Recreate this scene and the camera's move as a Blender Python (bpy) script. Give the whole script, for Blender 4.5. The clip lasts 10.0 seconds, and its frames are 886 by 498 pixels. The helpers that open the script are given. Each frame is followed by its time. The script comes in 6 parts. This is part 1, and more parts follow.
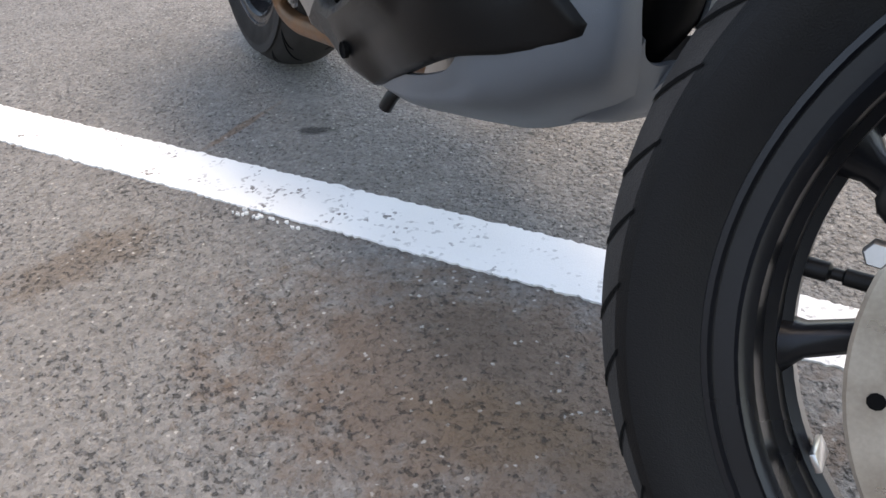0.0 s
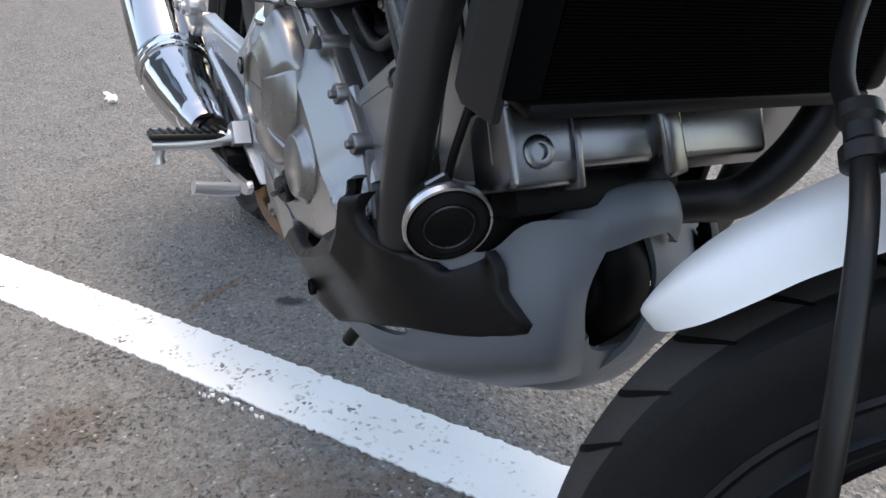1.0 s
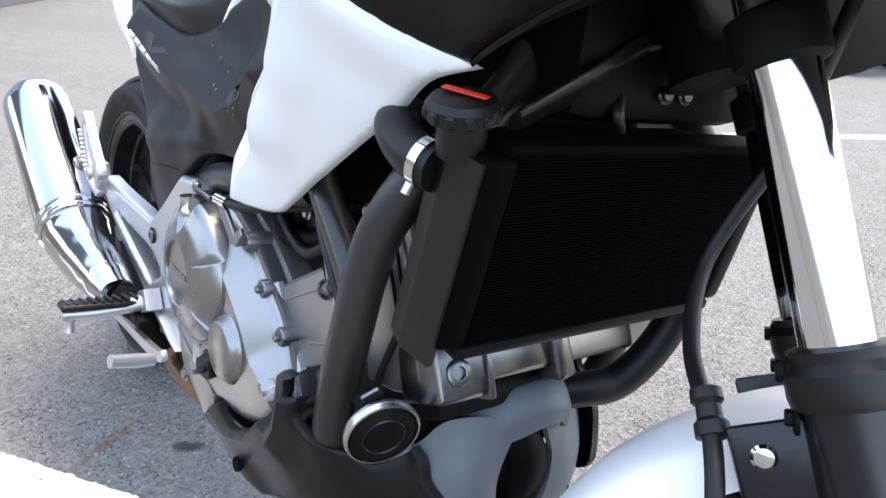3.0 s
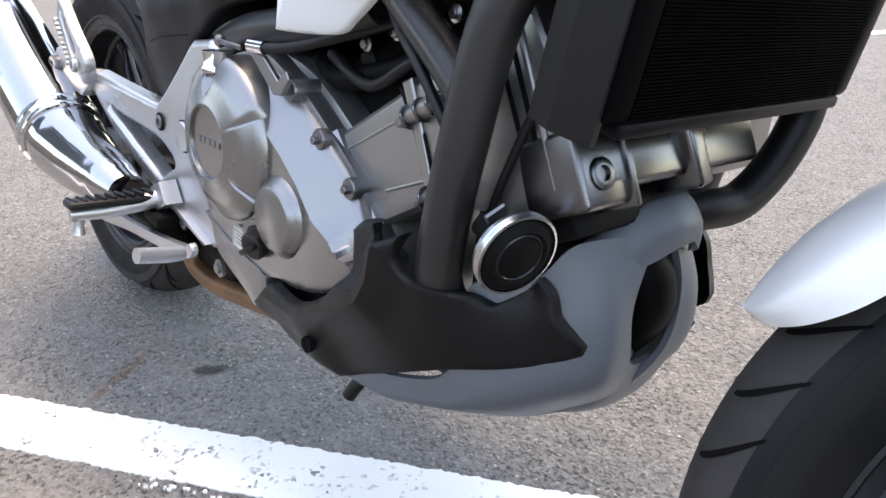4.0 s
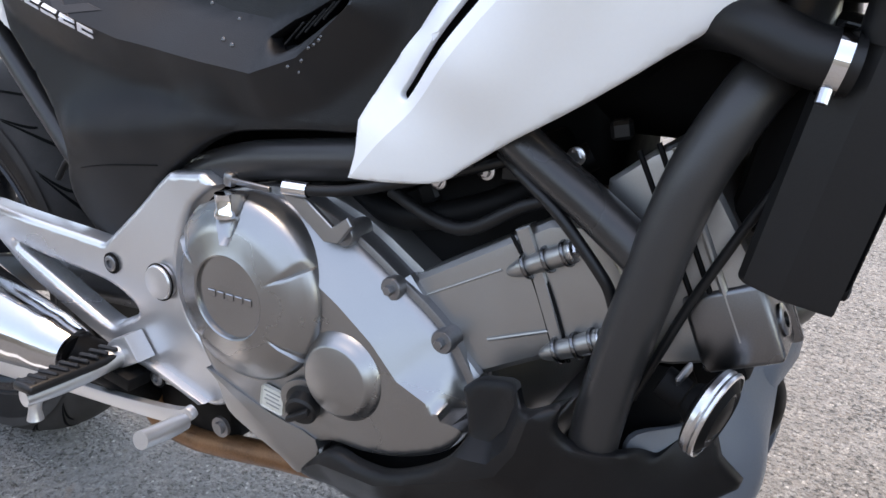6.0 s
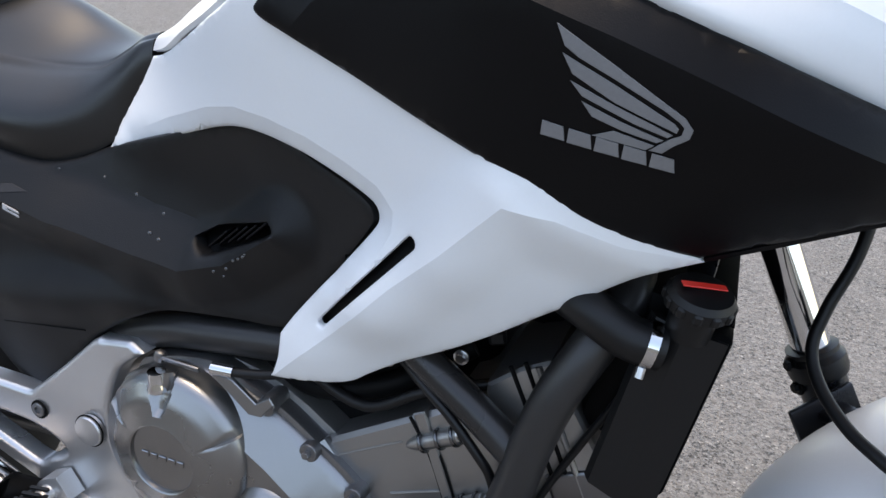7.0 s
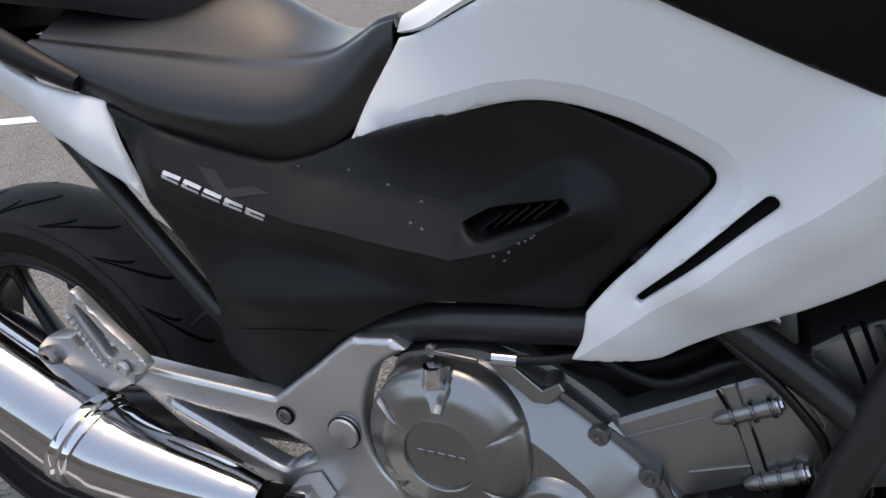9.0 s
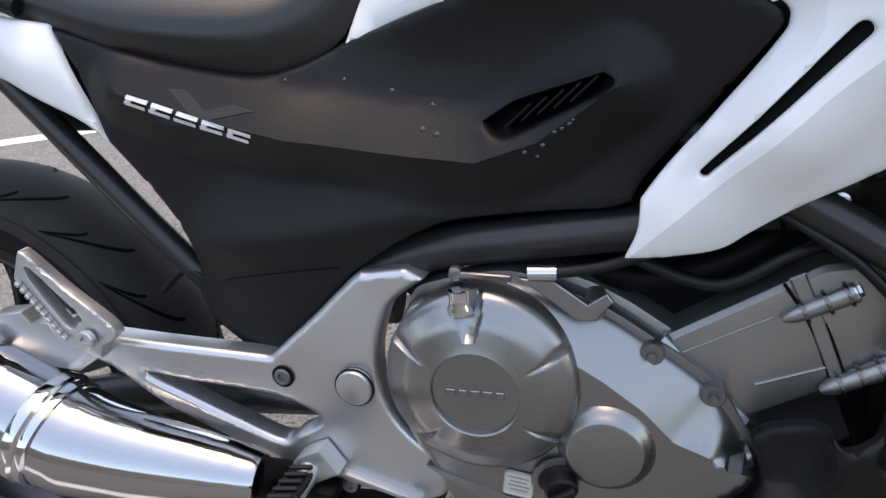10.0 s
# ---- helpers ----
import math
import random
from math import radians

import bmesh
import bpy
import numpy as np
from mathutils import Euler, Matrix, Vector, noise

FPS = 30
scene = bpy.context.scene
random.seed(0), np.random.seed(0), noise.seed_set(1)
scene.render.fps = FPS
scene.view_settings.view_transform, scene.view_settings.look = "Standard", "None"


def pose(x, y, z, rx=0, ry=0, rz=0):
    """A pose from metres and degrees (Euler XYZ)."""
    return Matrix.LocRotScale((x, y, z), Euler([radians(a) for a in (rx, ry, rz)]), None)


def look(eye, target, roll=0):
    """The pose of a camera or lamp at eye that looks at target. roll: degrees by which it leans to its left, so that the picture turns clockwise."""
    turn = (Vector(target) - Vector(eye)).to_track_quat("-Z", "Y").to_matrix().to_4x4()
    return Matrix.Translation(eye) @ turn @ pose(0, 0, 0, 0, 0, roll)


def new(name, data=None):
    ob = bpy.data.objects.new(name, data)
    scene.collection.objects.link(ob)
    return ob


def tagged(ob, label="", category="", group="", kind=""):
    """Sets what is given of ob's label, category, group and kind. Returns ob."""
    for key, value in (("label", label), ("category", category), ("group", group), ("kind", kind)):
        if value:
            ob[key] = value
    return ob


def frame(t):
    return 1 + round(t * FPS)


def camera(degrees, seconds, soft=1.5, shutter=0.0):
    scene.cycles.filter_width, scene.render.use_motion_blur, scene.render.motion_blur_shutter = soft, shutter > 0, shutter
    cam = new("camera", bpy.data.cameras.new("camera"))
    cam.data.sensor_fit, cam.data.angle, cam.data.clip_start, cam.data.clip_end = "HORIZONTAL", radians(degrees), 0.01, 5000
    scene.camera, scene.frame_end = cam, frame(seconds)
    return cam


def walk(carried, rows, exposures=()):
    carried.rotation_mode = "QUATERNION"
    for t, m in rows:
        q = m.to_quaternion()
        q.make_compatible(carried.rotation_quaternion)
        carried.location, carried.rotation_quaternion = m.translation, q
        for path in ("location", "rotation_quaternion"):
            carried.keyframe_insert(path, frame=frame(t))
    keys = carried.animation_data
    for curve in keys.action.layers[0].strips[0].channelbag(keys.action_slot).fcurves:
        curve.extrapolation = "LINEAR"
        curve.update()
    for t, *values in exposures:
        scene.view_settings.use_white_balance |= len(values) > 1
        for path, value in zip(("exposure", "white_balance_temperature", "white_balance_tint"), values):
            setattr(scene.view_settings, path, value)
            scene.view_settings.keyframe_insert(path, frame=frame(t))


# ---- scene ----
cam = camera(60.0, 10.0)
PATH = [
    (0, (1.6316, -0.4235, 0.5822), (0.8823, -0.0714, 0.0213), -4.24),
    (0.5, (1.6117, -0.3972, 0.6508), (0.8410, -0.0271, 0.1321), -1.86),
    (1, (1.6007, -0.3687, 0.7218), (0.8035, 0.0297, 0.2681), -0.23),
    (1.5, (1.6033, -0.3592, 0.7935), (0.7826, 0.0858, 0.4352), 0.60),
    (2, (1.6218, -0.3657, 0.8566), (0.8055, 0.1230, 0.5488), 1.30),
    (2.2, (1.6300, -0.3700, 0.8707), (0.8205, 0.1348, 0.5710), 1.53),
    (3.3, (1.6006, -0.4672, 0.8447), (0.8767, 0.1123, 0.4703), 2.14),
    (3.5, (1.5772, -0.4795, 0.8133), (0.8632, 0.1032, 0.4251), 1.08),
    (4, (1.4961, -0.5074, 0.7126), (0.8058, 0.0923, 0.3078), -0.80),
    (4.5, (1.3756, -0.5344, 0.6795), (0.7282, 0.0902, 0.2429), -2.93),
    (5, (1.2859, -0.5694, 0.7011), (0.6888, 0.0965, 0.2538), -3.49),
    (5.5, (1.2350, -0.5828, 0.7403), (0.6822, 0.1334, 0.3145), -2.77),
    (6, (1.2186, -0.6139, 0.8013), (0.7510, 0.1782, 0.4090), -0.85),
    (6.2, (1.2205, -0.6275, 0.8339), (0.7944, 0.1943, 0.4557), 0.58),
    (7.3, (1.2130, -0.6599, 1.0985), (0.9010, 0.1820, 0.6582), 1.91),
    (7.5, (1.2067, -0.6670, 1.1204), (0.8840, 0.1793, 0.6966), 1.31),
    (8, (1.1510, -0.6763, 1.1330), (0.8129, 0.1734, 0.7285), -0.29),
    (8.5, (1.0514, -0.7001, 1.0921), (0.7259, 0.1474, 0.6728), -1.05),
    (9, (0.9824, -0.7091, 1.0231), (0.6283, 0.1080, 0.5682), -4.32),
    (9.5, (0.9291, -0.7056, 0.9614), (0.5704, 0.1110, 0.5092), -7.14),
    (10, (0.8891, -0.7021, 0.8929), (0.6081, 0.1571, 0.4653), -6.05),
]
STOPS = [(0, 2.14, 8430, 12), (0.5, 1.89, 8250, 11), (1, 2.03, 8160, 10), (1.5, 2.15, 7830, 10), (2, 2.43, 7730, 10), (3.3, 2.82, 7900, 11), (3.5, 2.82, 7980, 11), (4, 2.59, 8530, 14), (4.5, 2.41, 8730, 14), (5, 2.47, 8630, 14), (5.5, 2.67, 8330, 14), (6.2, 2.46, 8280, 13), (7.3, 1.82, 7880, 10), (7.5, 1.72, 7930, 10), (8, 1.36, 8130, 10), (8.5, 1.34, 8280, 10), (9, 1.6, 8430, 12), (9.5, 1.7, 8380, 12), (10, 2.03, 8380, 13)]
walk(cam, [(t, look(eye, target, roll)) for t, eye, target, roll in PATH], STOPS)

# ---- world and light ----
SUN_AZ, SUN_EL = 95.0, 81.0        # degrees: direction to the sun, counted from +x towards +y
world = bpy.data.worlds.new("world")
scene.world = world
world.use_nodes = True
wn = world.node_tree.nodes
sky = wn.new("ShaderNodeTexSky")
sky.sky_type, sky.sun_disc = "NISHITA", False
sky.sun_elevation, sky.sun_rotation = radians(SUN_EL), radians(90 - SUN_AZ)
sky.dust_density, sky.ozone_density = 1.0, 1.0
wn["Background"].inputs["Strength"].default_value = 0.15
haze = wn.new("ShaderNodeHueSaturation")
haze.inputs["Saturation"].default_value = 0.94
world.node_tree.links.new(sky.outputs[0], haze.inputs["Color"])
world.node_tree.links.new(haze.outputs[0], wn["Background"].inputs["Color"])
sun_data = bpy.data.lights.new("sun", "SUN")
sun_data.energy, sun_data.angle, sun_data.color = 0.52, radians(30.0), (1.0, 0.83, 0.64)
sun = new("sun", sun_data)
sun.matrix_world = look((0, 0, 0), (-math.cos(radians(SUN_AZ)) * math.cos(radians(SUN_EL)), -math.sin(radians(SUN_AZ)) * math.cos(radians(SUN_EL)), -math.sin(radians(SUN_EL))))


# ---- materials ----
def material(name, color, rough=0.5, metal=0.0, grain=0.0, grain_scale=400.0, vary=0.12, vary_scale=6.0, rough_vary=0.1, coat=0.0, specular=0.5):
    """A surface with colour and gloss that vary at a broad and a fine scale, and a fine relief."""
    m = bpy.data.materials.new(name)
    m.use_nodes = True
    n, l = m.node_tree.nodes, m.node_tree.links
    b = n["Principled BSDF"]
    b.inputs["Metallic"].default_value = metal
    b.inputs["Coat Weight"].default_value = coat
    b.inputs["Coat Roughness"].default_value = 0.06
    b.inputs["Specular IOR Level"].default_value = specular
    tc = n.new("ShaderNodeTexCoord")
    broad, fine = n.new("ShaderNodeTexNoise"), n.new("ShaderNodeTexNoise")
    broad.inputs["Scale"].default_value, broad.inputs["Detail"].default_value = vary_scale, 6
    fine.inputs["Scale"].default_value, fine.inputs["Detail"].default_value = grain_scale, 3
    for t in (broad, fine):
        l.new(tc.outputs["Object"], t.inputs["Vector"])
    both = n.new("ShaderNodeMath")
    both.operation = "MULTIPLY_ADD"
    both.inputs[1].default_value = 0.4
    l.new(fine.outputs["Fac"], both.inputs[0])
    l.new(broad.outputs["Fac"], both.inputs[2])
    ramp = n.new("ShaderNodeMapRange")
    ramp.inputs["From Min"].default_value, ramp.inputs["From Max"].default_value = 0.45, 0.95
    ramp.inputs["To Min"].default_value, ramp.inputs["To Max"].default_value = 1 - vary, 1 + vary
    l.new(both.outputs[0], ramp.inputs["Value"])
    hsv = n.new("ShaderNodeHueSaturation")
    hsv.inputs["Color"].default_value = (*color, 1)
    l.new(ramp.outputs[0], hsv.inputs["Value"])
    l.new(hsv.outputs[0], b.inputs["Base Color"])
    rr = n.new("ShaderNodeMapRange")
    rr.inputs["From Min"].default_value, rr.inputs["From Max"].default_value = 0.3, 0.7
    rr.inputs["To Min"].default_value, rr.inputs["To Max"].default_value = max(0.02, rough - rough_vary), min(1, rough + rough_vary)
    l.new(broad.outputs["Fac"], rr.inputs["Value"])
    l.new(rr.outputs[0], b.inputs["Roughness"])
    if grain:
        bump = n.new("ShaderNodeBump")
        bump.inputs["Strength"].default_value, bump.inputs["Distance"].default_value = grain, 0.001
        l.new(fine.outputs["Fac"], bump.inputs["Height"])
        l.new(bump.outputs[0], b.inputs["Normal"])
    return m


WHITE = material("white_paint", (0.735, 0.742, 0.748), 0.38, 0.0, vary=0.02, coat=0.2, rough_vary=0.05)
BLACK = material("black_panel", (0.0030, 0.0030, 0.0036), 0.38, specular=0.15, grain=0.12, grain_scale=900, vary=0.15)
MATT = material("matt_black_plastic", (0.0062, 0.0062, 0.0066), 0.45, specular=0.24, grain=0.25, grain_scale=900, vary=0.2)
SEAT = material("seat_vinyl", (0.0048, 0.0048, 0.0049), 0.37, specular=0.56, grain=0.18, grain_scale=700, vary=0.15)
TUBE = material("dark_grey_frame_paint", (0.036, 0.035, 0.035), 0.33, 0.5, grain=0.15, grain_scale=900)
SILVER = material("silver_engine_paint", (0.268, 0.268, 0.268), 0.31, 0.95, grain=0.08, grain_scale=1500, vary=0.08)
CASTING = material("cast_alloy", (0.300, 0.296, 0.290), 0.37, 0.9, grain=0.08, grain_scale=1200, vary=0.1)
BRACKET = material("silver_bracket_paint", (0.51, 0.515, 0.525), 0.33, 0.85, grain=0.08, grain_scale=1500, vary=0.08)
CHROME = material("chrome", (0.60, 0.605, 0.615), 0.07, 1.0, vary=0.04, rough_vary=0.03)
POLISH = material("polished_silencer_steel", (0.45, 0.45, 0.46), 0.11, 1.0, vary=0.06, rough_vary=0.05, vary_scale=3.0)
STEEL = material("zinc_steel", (0.55, 0.55, 0.56), 0.3, 1.0, vary=0.1)
TREAD = material("dusty_tread_rubber", (0.030, 0.028, 0.0265), 0.8, grain=0.5, specular=0.3, grain_scale=700, vary=0.35, vary_scale=30)
PAD = material("grained_black_pad", (0.0085, 0.0085, 0.0092), 0.45, specular=0.42, grain=0.25, grain_scale=900, vary=0.2)
RUBBER = material("tyre_rubber", (0.0040, 0.0040, 0.0044), 0.58, specular=0.22, grain=0.35, grain_scale=900, vary=0.3, vary_scale=12)
GROOVE = material("groove_and_hole_shade", (0.003, 0.003, 0.003), 0.9, specular=0.1)
HOSE = material("black_rubber_hose", (0.0042, 0.0042, 0.0046), 0.44, specular=0.32, grain=0.1)
RIM = material("black_rim_paint", (0.012, 0.013, 0.016), 0.28, 0.4, grain=0.08)
GREYCOWL = material("grey_cowl_plastic", (0.108, 0.120, 0.135), 0.46, grain=0.3, grain_scale=1100, vary=0.08)
DARKCOWL = material("charcoal_cowl_plastic", (0.0042, 0.0043, 0.0048), 0.42, specular=0.24, grain=0.3, grain_scale=1100, vary=0.12)
RUST = material("heat_browned_pipe", (0.16, 0.080, 0.038), 0.45, 0.6, grain=0.4, grain_scale=500, vary=0.45, vary_scale=25)
HEADM = material("dull_head_alloy", (0.155, 0.156, 0.162), 0.28, 1.0, grain=0.08, grain_scale=900, vary=0.15)
DISC = material("worn_brake_disc", (0.42, 0.38, 0.33), 0.35, 0.8, vary=0.2, vary_scale=30)
TANK = material("black_tank_plastic", (0.0026, 0.0027, 0.0032), 0.42, specular=0.13, grain=0.1)
CORE = material("radiator_core", (0.0015, 0.0015, 0.0017), 0.75, specular=0.03)
FIN = material("radiator_fin", (0.0012, 0.0012, 0.0014), 0.8, specular=0.02)
DARKSTEEL = material("dull_steel", (0.20, 0.20, 0.205), 0.36, 0.9, vary=0.15)
INNER = material("black_inner_parts_and_shade", (0.0022, 0.0022, 0.0024), 0.6, specular=0.12, vary=0.4, vary_scale=40)
RED = material("red_warning_label", (0.65, 0.03, 0.02), 0.4)
DECAL = material("silver_grey_decal", (0.19, 0.19, 0.195), 0.4, 0.1)
DECALWHITE = material("light_silver_decal", (0.62, 0.62, 0.64), 0.35, 0.2)
GLASSY = material("clear_water", (0.03, 0.03, 0.032), 0.04, specular=0.9)


# ---- building helpers ----
def mesh_from(bm, name, smooth=35.0):
    bmesh.ops.recalc_face_normals(bm, faces=bm.faces)
    me = bpy.data.meshes.new(name)
    bm.to_mesh(me)
    bm.free()
    for p in me.polygons:
        p.use_smooth = smooth > 0
    if smooth > 0:
        folds = [e.index for e in me.edges if e.use_edge_sharp]
        me.set_sharp_from_angle(angle=radians(smooth))
        for i in folds:
            me.edges[i].use_edge_sharp = True
    return me


def part(name, bm, mat, parent, label="", smooth=35.0):
    me = mesh_from(bm, name, smooth) if isinstance(bm, bmesh.types.BMesh) else bm
    if not me.materials:
        me.materials.append(mat)
    ob = new(name, me)
    ob.parent = parent
    if label:
        ob["label"] = label
    return ob


def thing(name, label, category, m=None, kind="", group=""):
    ob = new(name)
    ob.empty_display_size = 0.05
    if m is not None:
        ob.matrix_world = m
    return tagged(ob, label, category, group, kind)


def curve(points, step=8, closed=False):
    """A Catmull-Rom line through the points."""
    p = [Vector(q) for q in points]
    if len(p) == 2 and not closed:
        return p
    n, out = len(p), []
    for i in range(n if closed else n - 1):
        a, b, c, d = (p[(i - 1) % n], p[i], p[(i + 1) % n], p[(i + 2) % n]) if closed else (p[max(i - 1, 0)], p[i], p[i + 1], p[min(i + 2, n - 1)])
        for k in range(step):
            t = k / step
            out.append(0.5 * (2 * b + (c - a) * t + (2 * a - 5 * b + 4 * c - d) * t * t + (3 * b - a - 3 * c + d) * t ** 3))
    if not closed:
        out.append(p[-1])
    return out


def sweep(points, radius, sides=18, step=8, bm=None, flat=1.0, caps=True):
    """A round bar along a smooth line; radius is one number or one a point."""
    bm = bm or bmesh.new()
    line = curve(points, step)
    rs = [radius] * len(points) if isinstance(radius, (int, float)) else list(radius)
    m = len(line) - 1
    normal = None
    rings = []
    for i, p in enumerate(line):
        d = (line[min(i + 1, m)] - line[max(i - 1, 0)]).normalized()
        if normal is None:
            normal = d.orthogonal().normalized()
        normal = (normal - d * normal.dot(d)).normalized()
        side = d.cross(normal)
        f = i / m * (len(rs) - 1)
        k = min(int(f), len(rs) - 2)
        r = rs[k] + (rs[k + 1] - rs[k]) * (f - k)
        rings.append([bm.verts.new(p + r * (math.cos(a) * normal + flat * math.sin(a) * side)) for a in (2 * math.pi * j / sides for j in range(sides))])
    for a, b in zip(rings, rings[1:]):
        for j in range(sides):
            bm.faces.new((a[j], a[(j + 1) % sides], b[(j + 1) % sides], b[j]))
    if caps:
        bm.faces.new(rings[0])
        bm.faces.new(rings[-1])
    return bm


def lathe(profile, sides=48, m=None, bm=None, closed=False):
    """Turns a line of (radius, along) round the y axis."""
    bm = bm or bmesh.new()
    m = m or Matrix()
    rings = []
    for r, y in profile:
        if r < 1e-5:
            rings.append([bm.verts.new(m @ Vector((0, y, 0)))])
        else:
            rings.append([bm.verts.new(m @ Vector((r * math.cos(a), y, r * math.sin(a)))) for a in (2 * math.pi * j / sides for j in range(sides))])
    pairs = list(zip(rings, rings[1:])) + ([(rings[-1], rings[0])] if closed else [])
    for a, b in pairs:
        for j in range(sides):
            k = (j + 1) % sides
            if len(a) == 1 and len(b) == 1:
                continue
            if len(a) == 1:
                bm.faces.new((a[0], b[k], b[j]))
            elif len(b) == 1:
                bm.faces.new((a[j], a[k], b[0]))
            else:
                bm.faces.new((a[j], a[k], b[k], b[j]))
    return bm


def along(p, d, roll=0.0):
    """The pose that lays the y axis along d at p."""
    return Matrix.Translation(p) @ Vector(d).to_track_quat("Y", "Z").to_matrix().to_4x4() @ pose(0, 0, 0, 0, roll, 0)


def box(size, m=None, bevel=0.004, segments=2, bm=None):
    b = bmesh.new()
    bmesh.ops.create_cube(b, size=1.0, matrix=Matrix.Diagonal((*size, 1)))
    if bevel:
        bmesh.ops.bevel(b, geom=list(b.edges), offset=bevel, segments=segments, profile=0.5, affect="EDGES")
    if m is not None:
        bmesh.ops.transform(b, matrix=m, verts=b.verts)
    return join(bm, b)


def join(bm, b):
    if bm is None:
        return b
    me = bpy.data.meshes.new("tmp")
    b.to_mesh(me)
    b.free()
    bm.from_mesh(me)
    bpy.data.meshes.remove(me)
    return bm


def prism(outline, y0, y1, bevel=0.004, segments=2, m=None, bm=None, inset=0.0):
    """A plate with the outline (x, z), from y0 to y1 with rounded rims; inset narrows its y0 face."""
    b = bmesh.new()
    cx, cz = sum(p[0] for p in outline) / len(outline), sum(p[1] for p in outline) / len(outline)
    k = 1 - inset
    lo = [b.verts.new((cx + (x - cx) * k, y0, cz + (z - cz) * k)) for x, z in outline]
    hi = [b.verts.new((x, y1, z)) for x, z in outline]
    n = len(outline)
    top = b.faces.new(lo)
    b.faces.new(hi[::-1])
    for i in range(n):
        b.faces.new((lo[i], hi[i], hi[(i + 1) % n], lo[(i + 1) % n]))
    bmesh.ops.recalc_face_normals(b, faces=b.faces)
    if bevel:
        bmesh.ops.bevel(b, geom=list(top.edges), offset=bevel, segments=segments, profile=0.6, affect="EDGES", clamp_overlap=True)
    bmesh.ops.triangulate(b, faces=[f for f in b.faces if len(f.verts) > 4])
    if m is not None:
        bmesh.ops.transform(b, matrix=m, verts=b.verts)
    return join(bm, b)


def surface(control):
    """A sheet y(x, z) through the control points (x, z, y)."""
    c = np.array(control, float)
    xy, n = c[:, :2], len(c)
    a = np.zeros((n + 3, n + 3))
    r = np.linalg.norm(xy[:, None] - xy[None], axis=-1)
    a[:n, :n] = r * r * np.log(r + 1e-9) + np.eye(n) * 1e-4
    a[:n, n], a[:n, n + 1:], a[n, :n], a[n + 1:, :n] = 1, xy, 1, xy.T
    w = np.linalg.solve(a, np.r_[c[:, 2], 0, 0, 0])

    def height(x, z):
        d = np.hypot(xy[:, 0] - x, xy[:, 1] - z)
        return float((d * d * np.log(d + 1e-9)) @ w[:n] + w[n] + w[n + 1] * x + w[n + 2] * z)
    return height


def near_line(x, z, line):
    best = 9.0
    for (ax, az), (bx, bz) in zip(line, line[1:]):
        t = max(0.0, min(1.0, ((x - ax) * (bx - ax) + (z - az) * (bz - az)) / ((bx - ax) ** 2 + (bz - az) ** 2)))
        best = min(best, math.hypot(x - ax - t * (bx - ax), z - az - t * (bz - az)))
    return best


def rounded(outline, step=5):
    """The outline with its points joined smoothly; a point with a third value stays a corner."""
    n, out = len(outline), []
    corners = [i for i, p in enumerate(outline) if len(p) > 2]
    if not corners:
        return [(v.x, v.z) for v in curve([(x, 0, z) for x, z in outline], step, True)]
    for a, b in zip(corners, corners[1:] + [corners[0] + n]):
        run = [outline[i % n][:2] for i in range(a, b + 1)]
        if len(run) == 2:
            out.append(run[0])
        else:
            out += [(v.x, v.z) for v in curve([(x, 0, z) for x, z in run], step)][:-1]
    return out


def inside(x, z, poly):
    hit, j = False, len(poly) - 1
    for i in range(len(poly)):
        (xi, zi), (xj, zj) = poly[i], poly[j]
        if (zi > z) != (zj > z) and x < (xj - xi) * (z - zi) / (zj - zi) + xi:
            hit = not hit
        j = i
    return hit


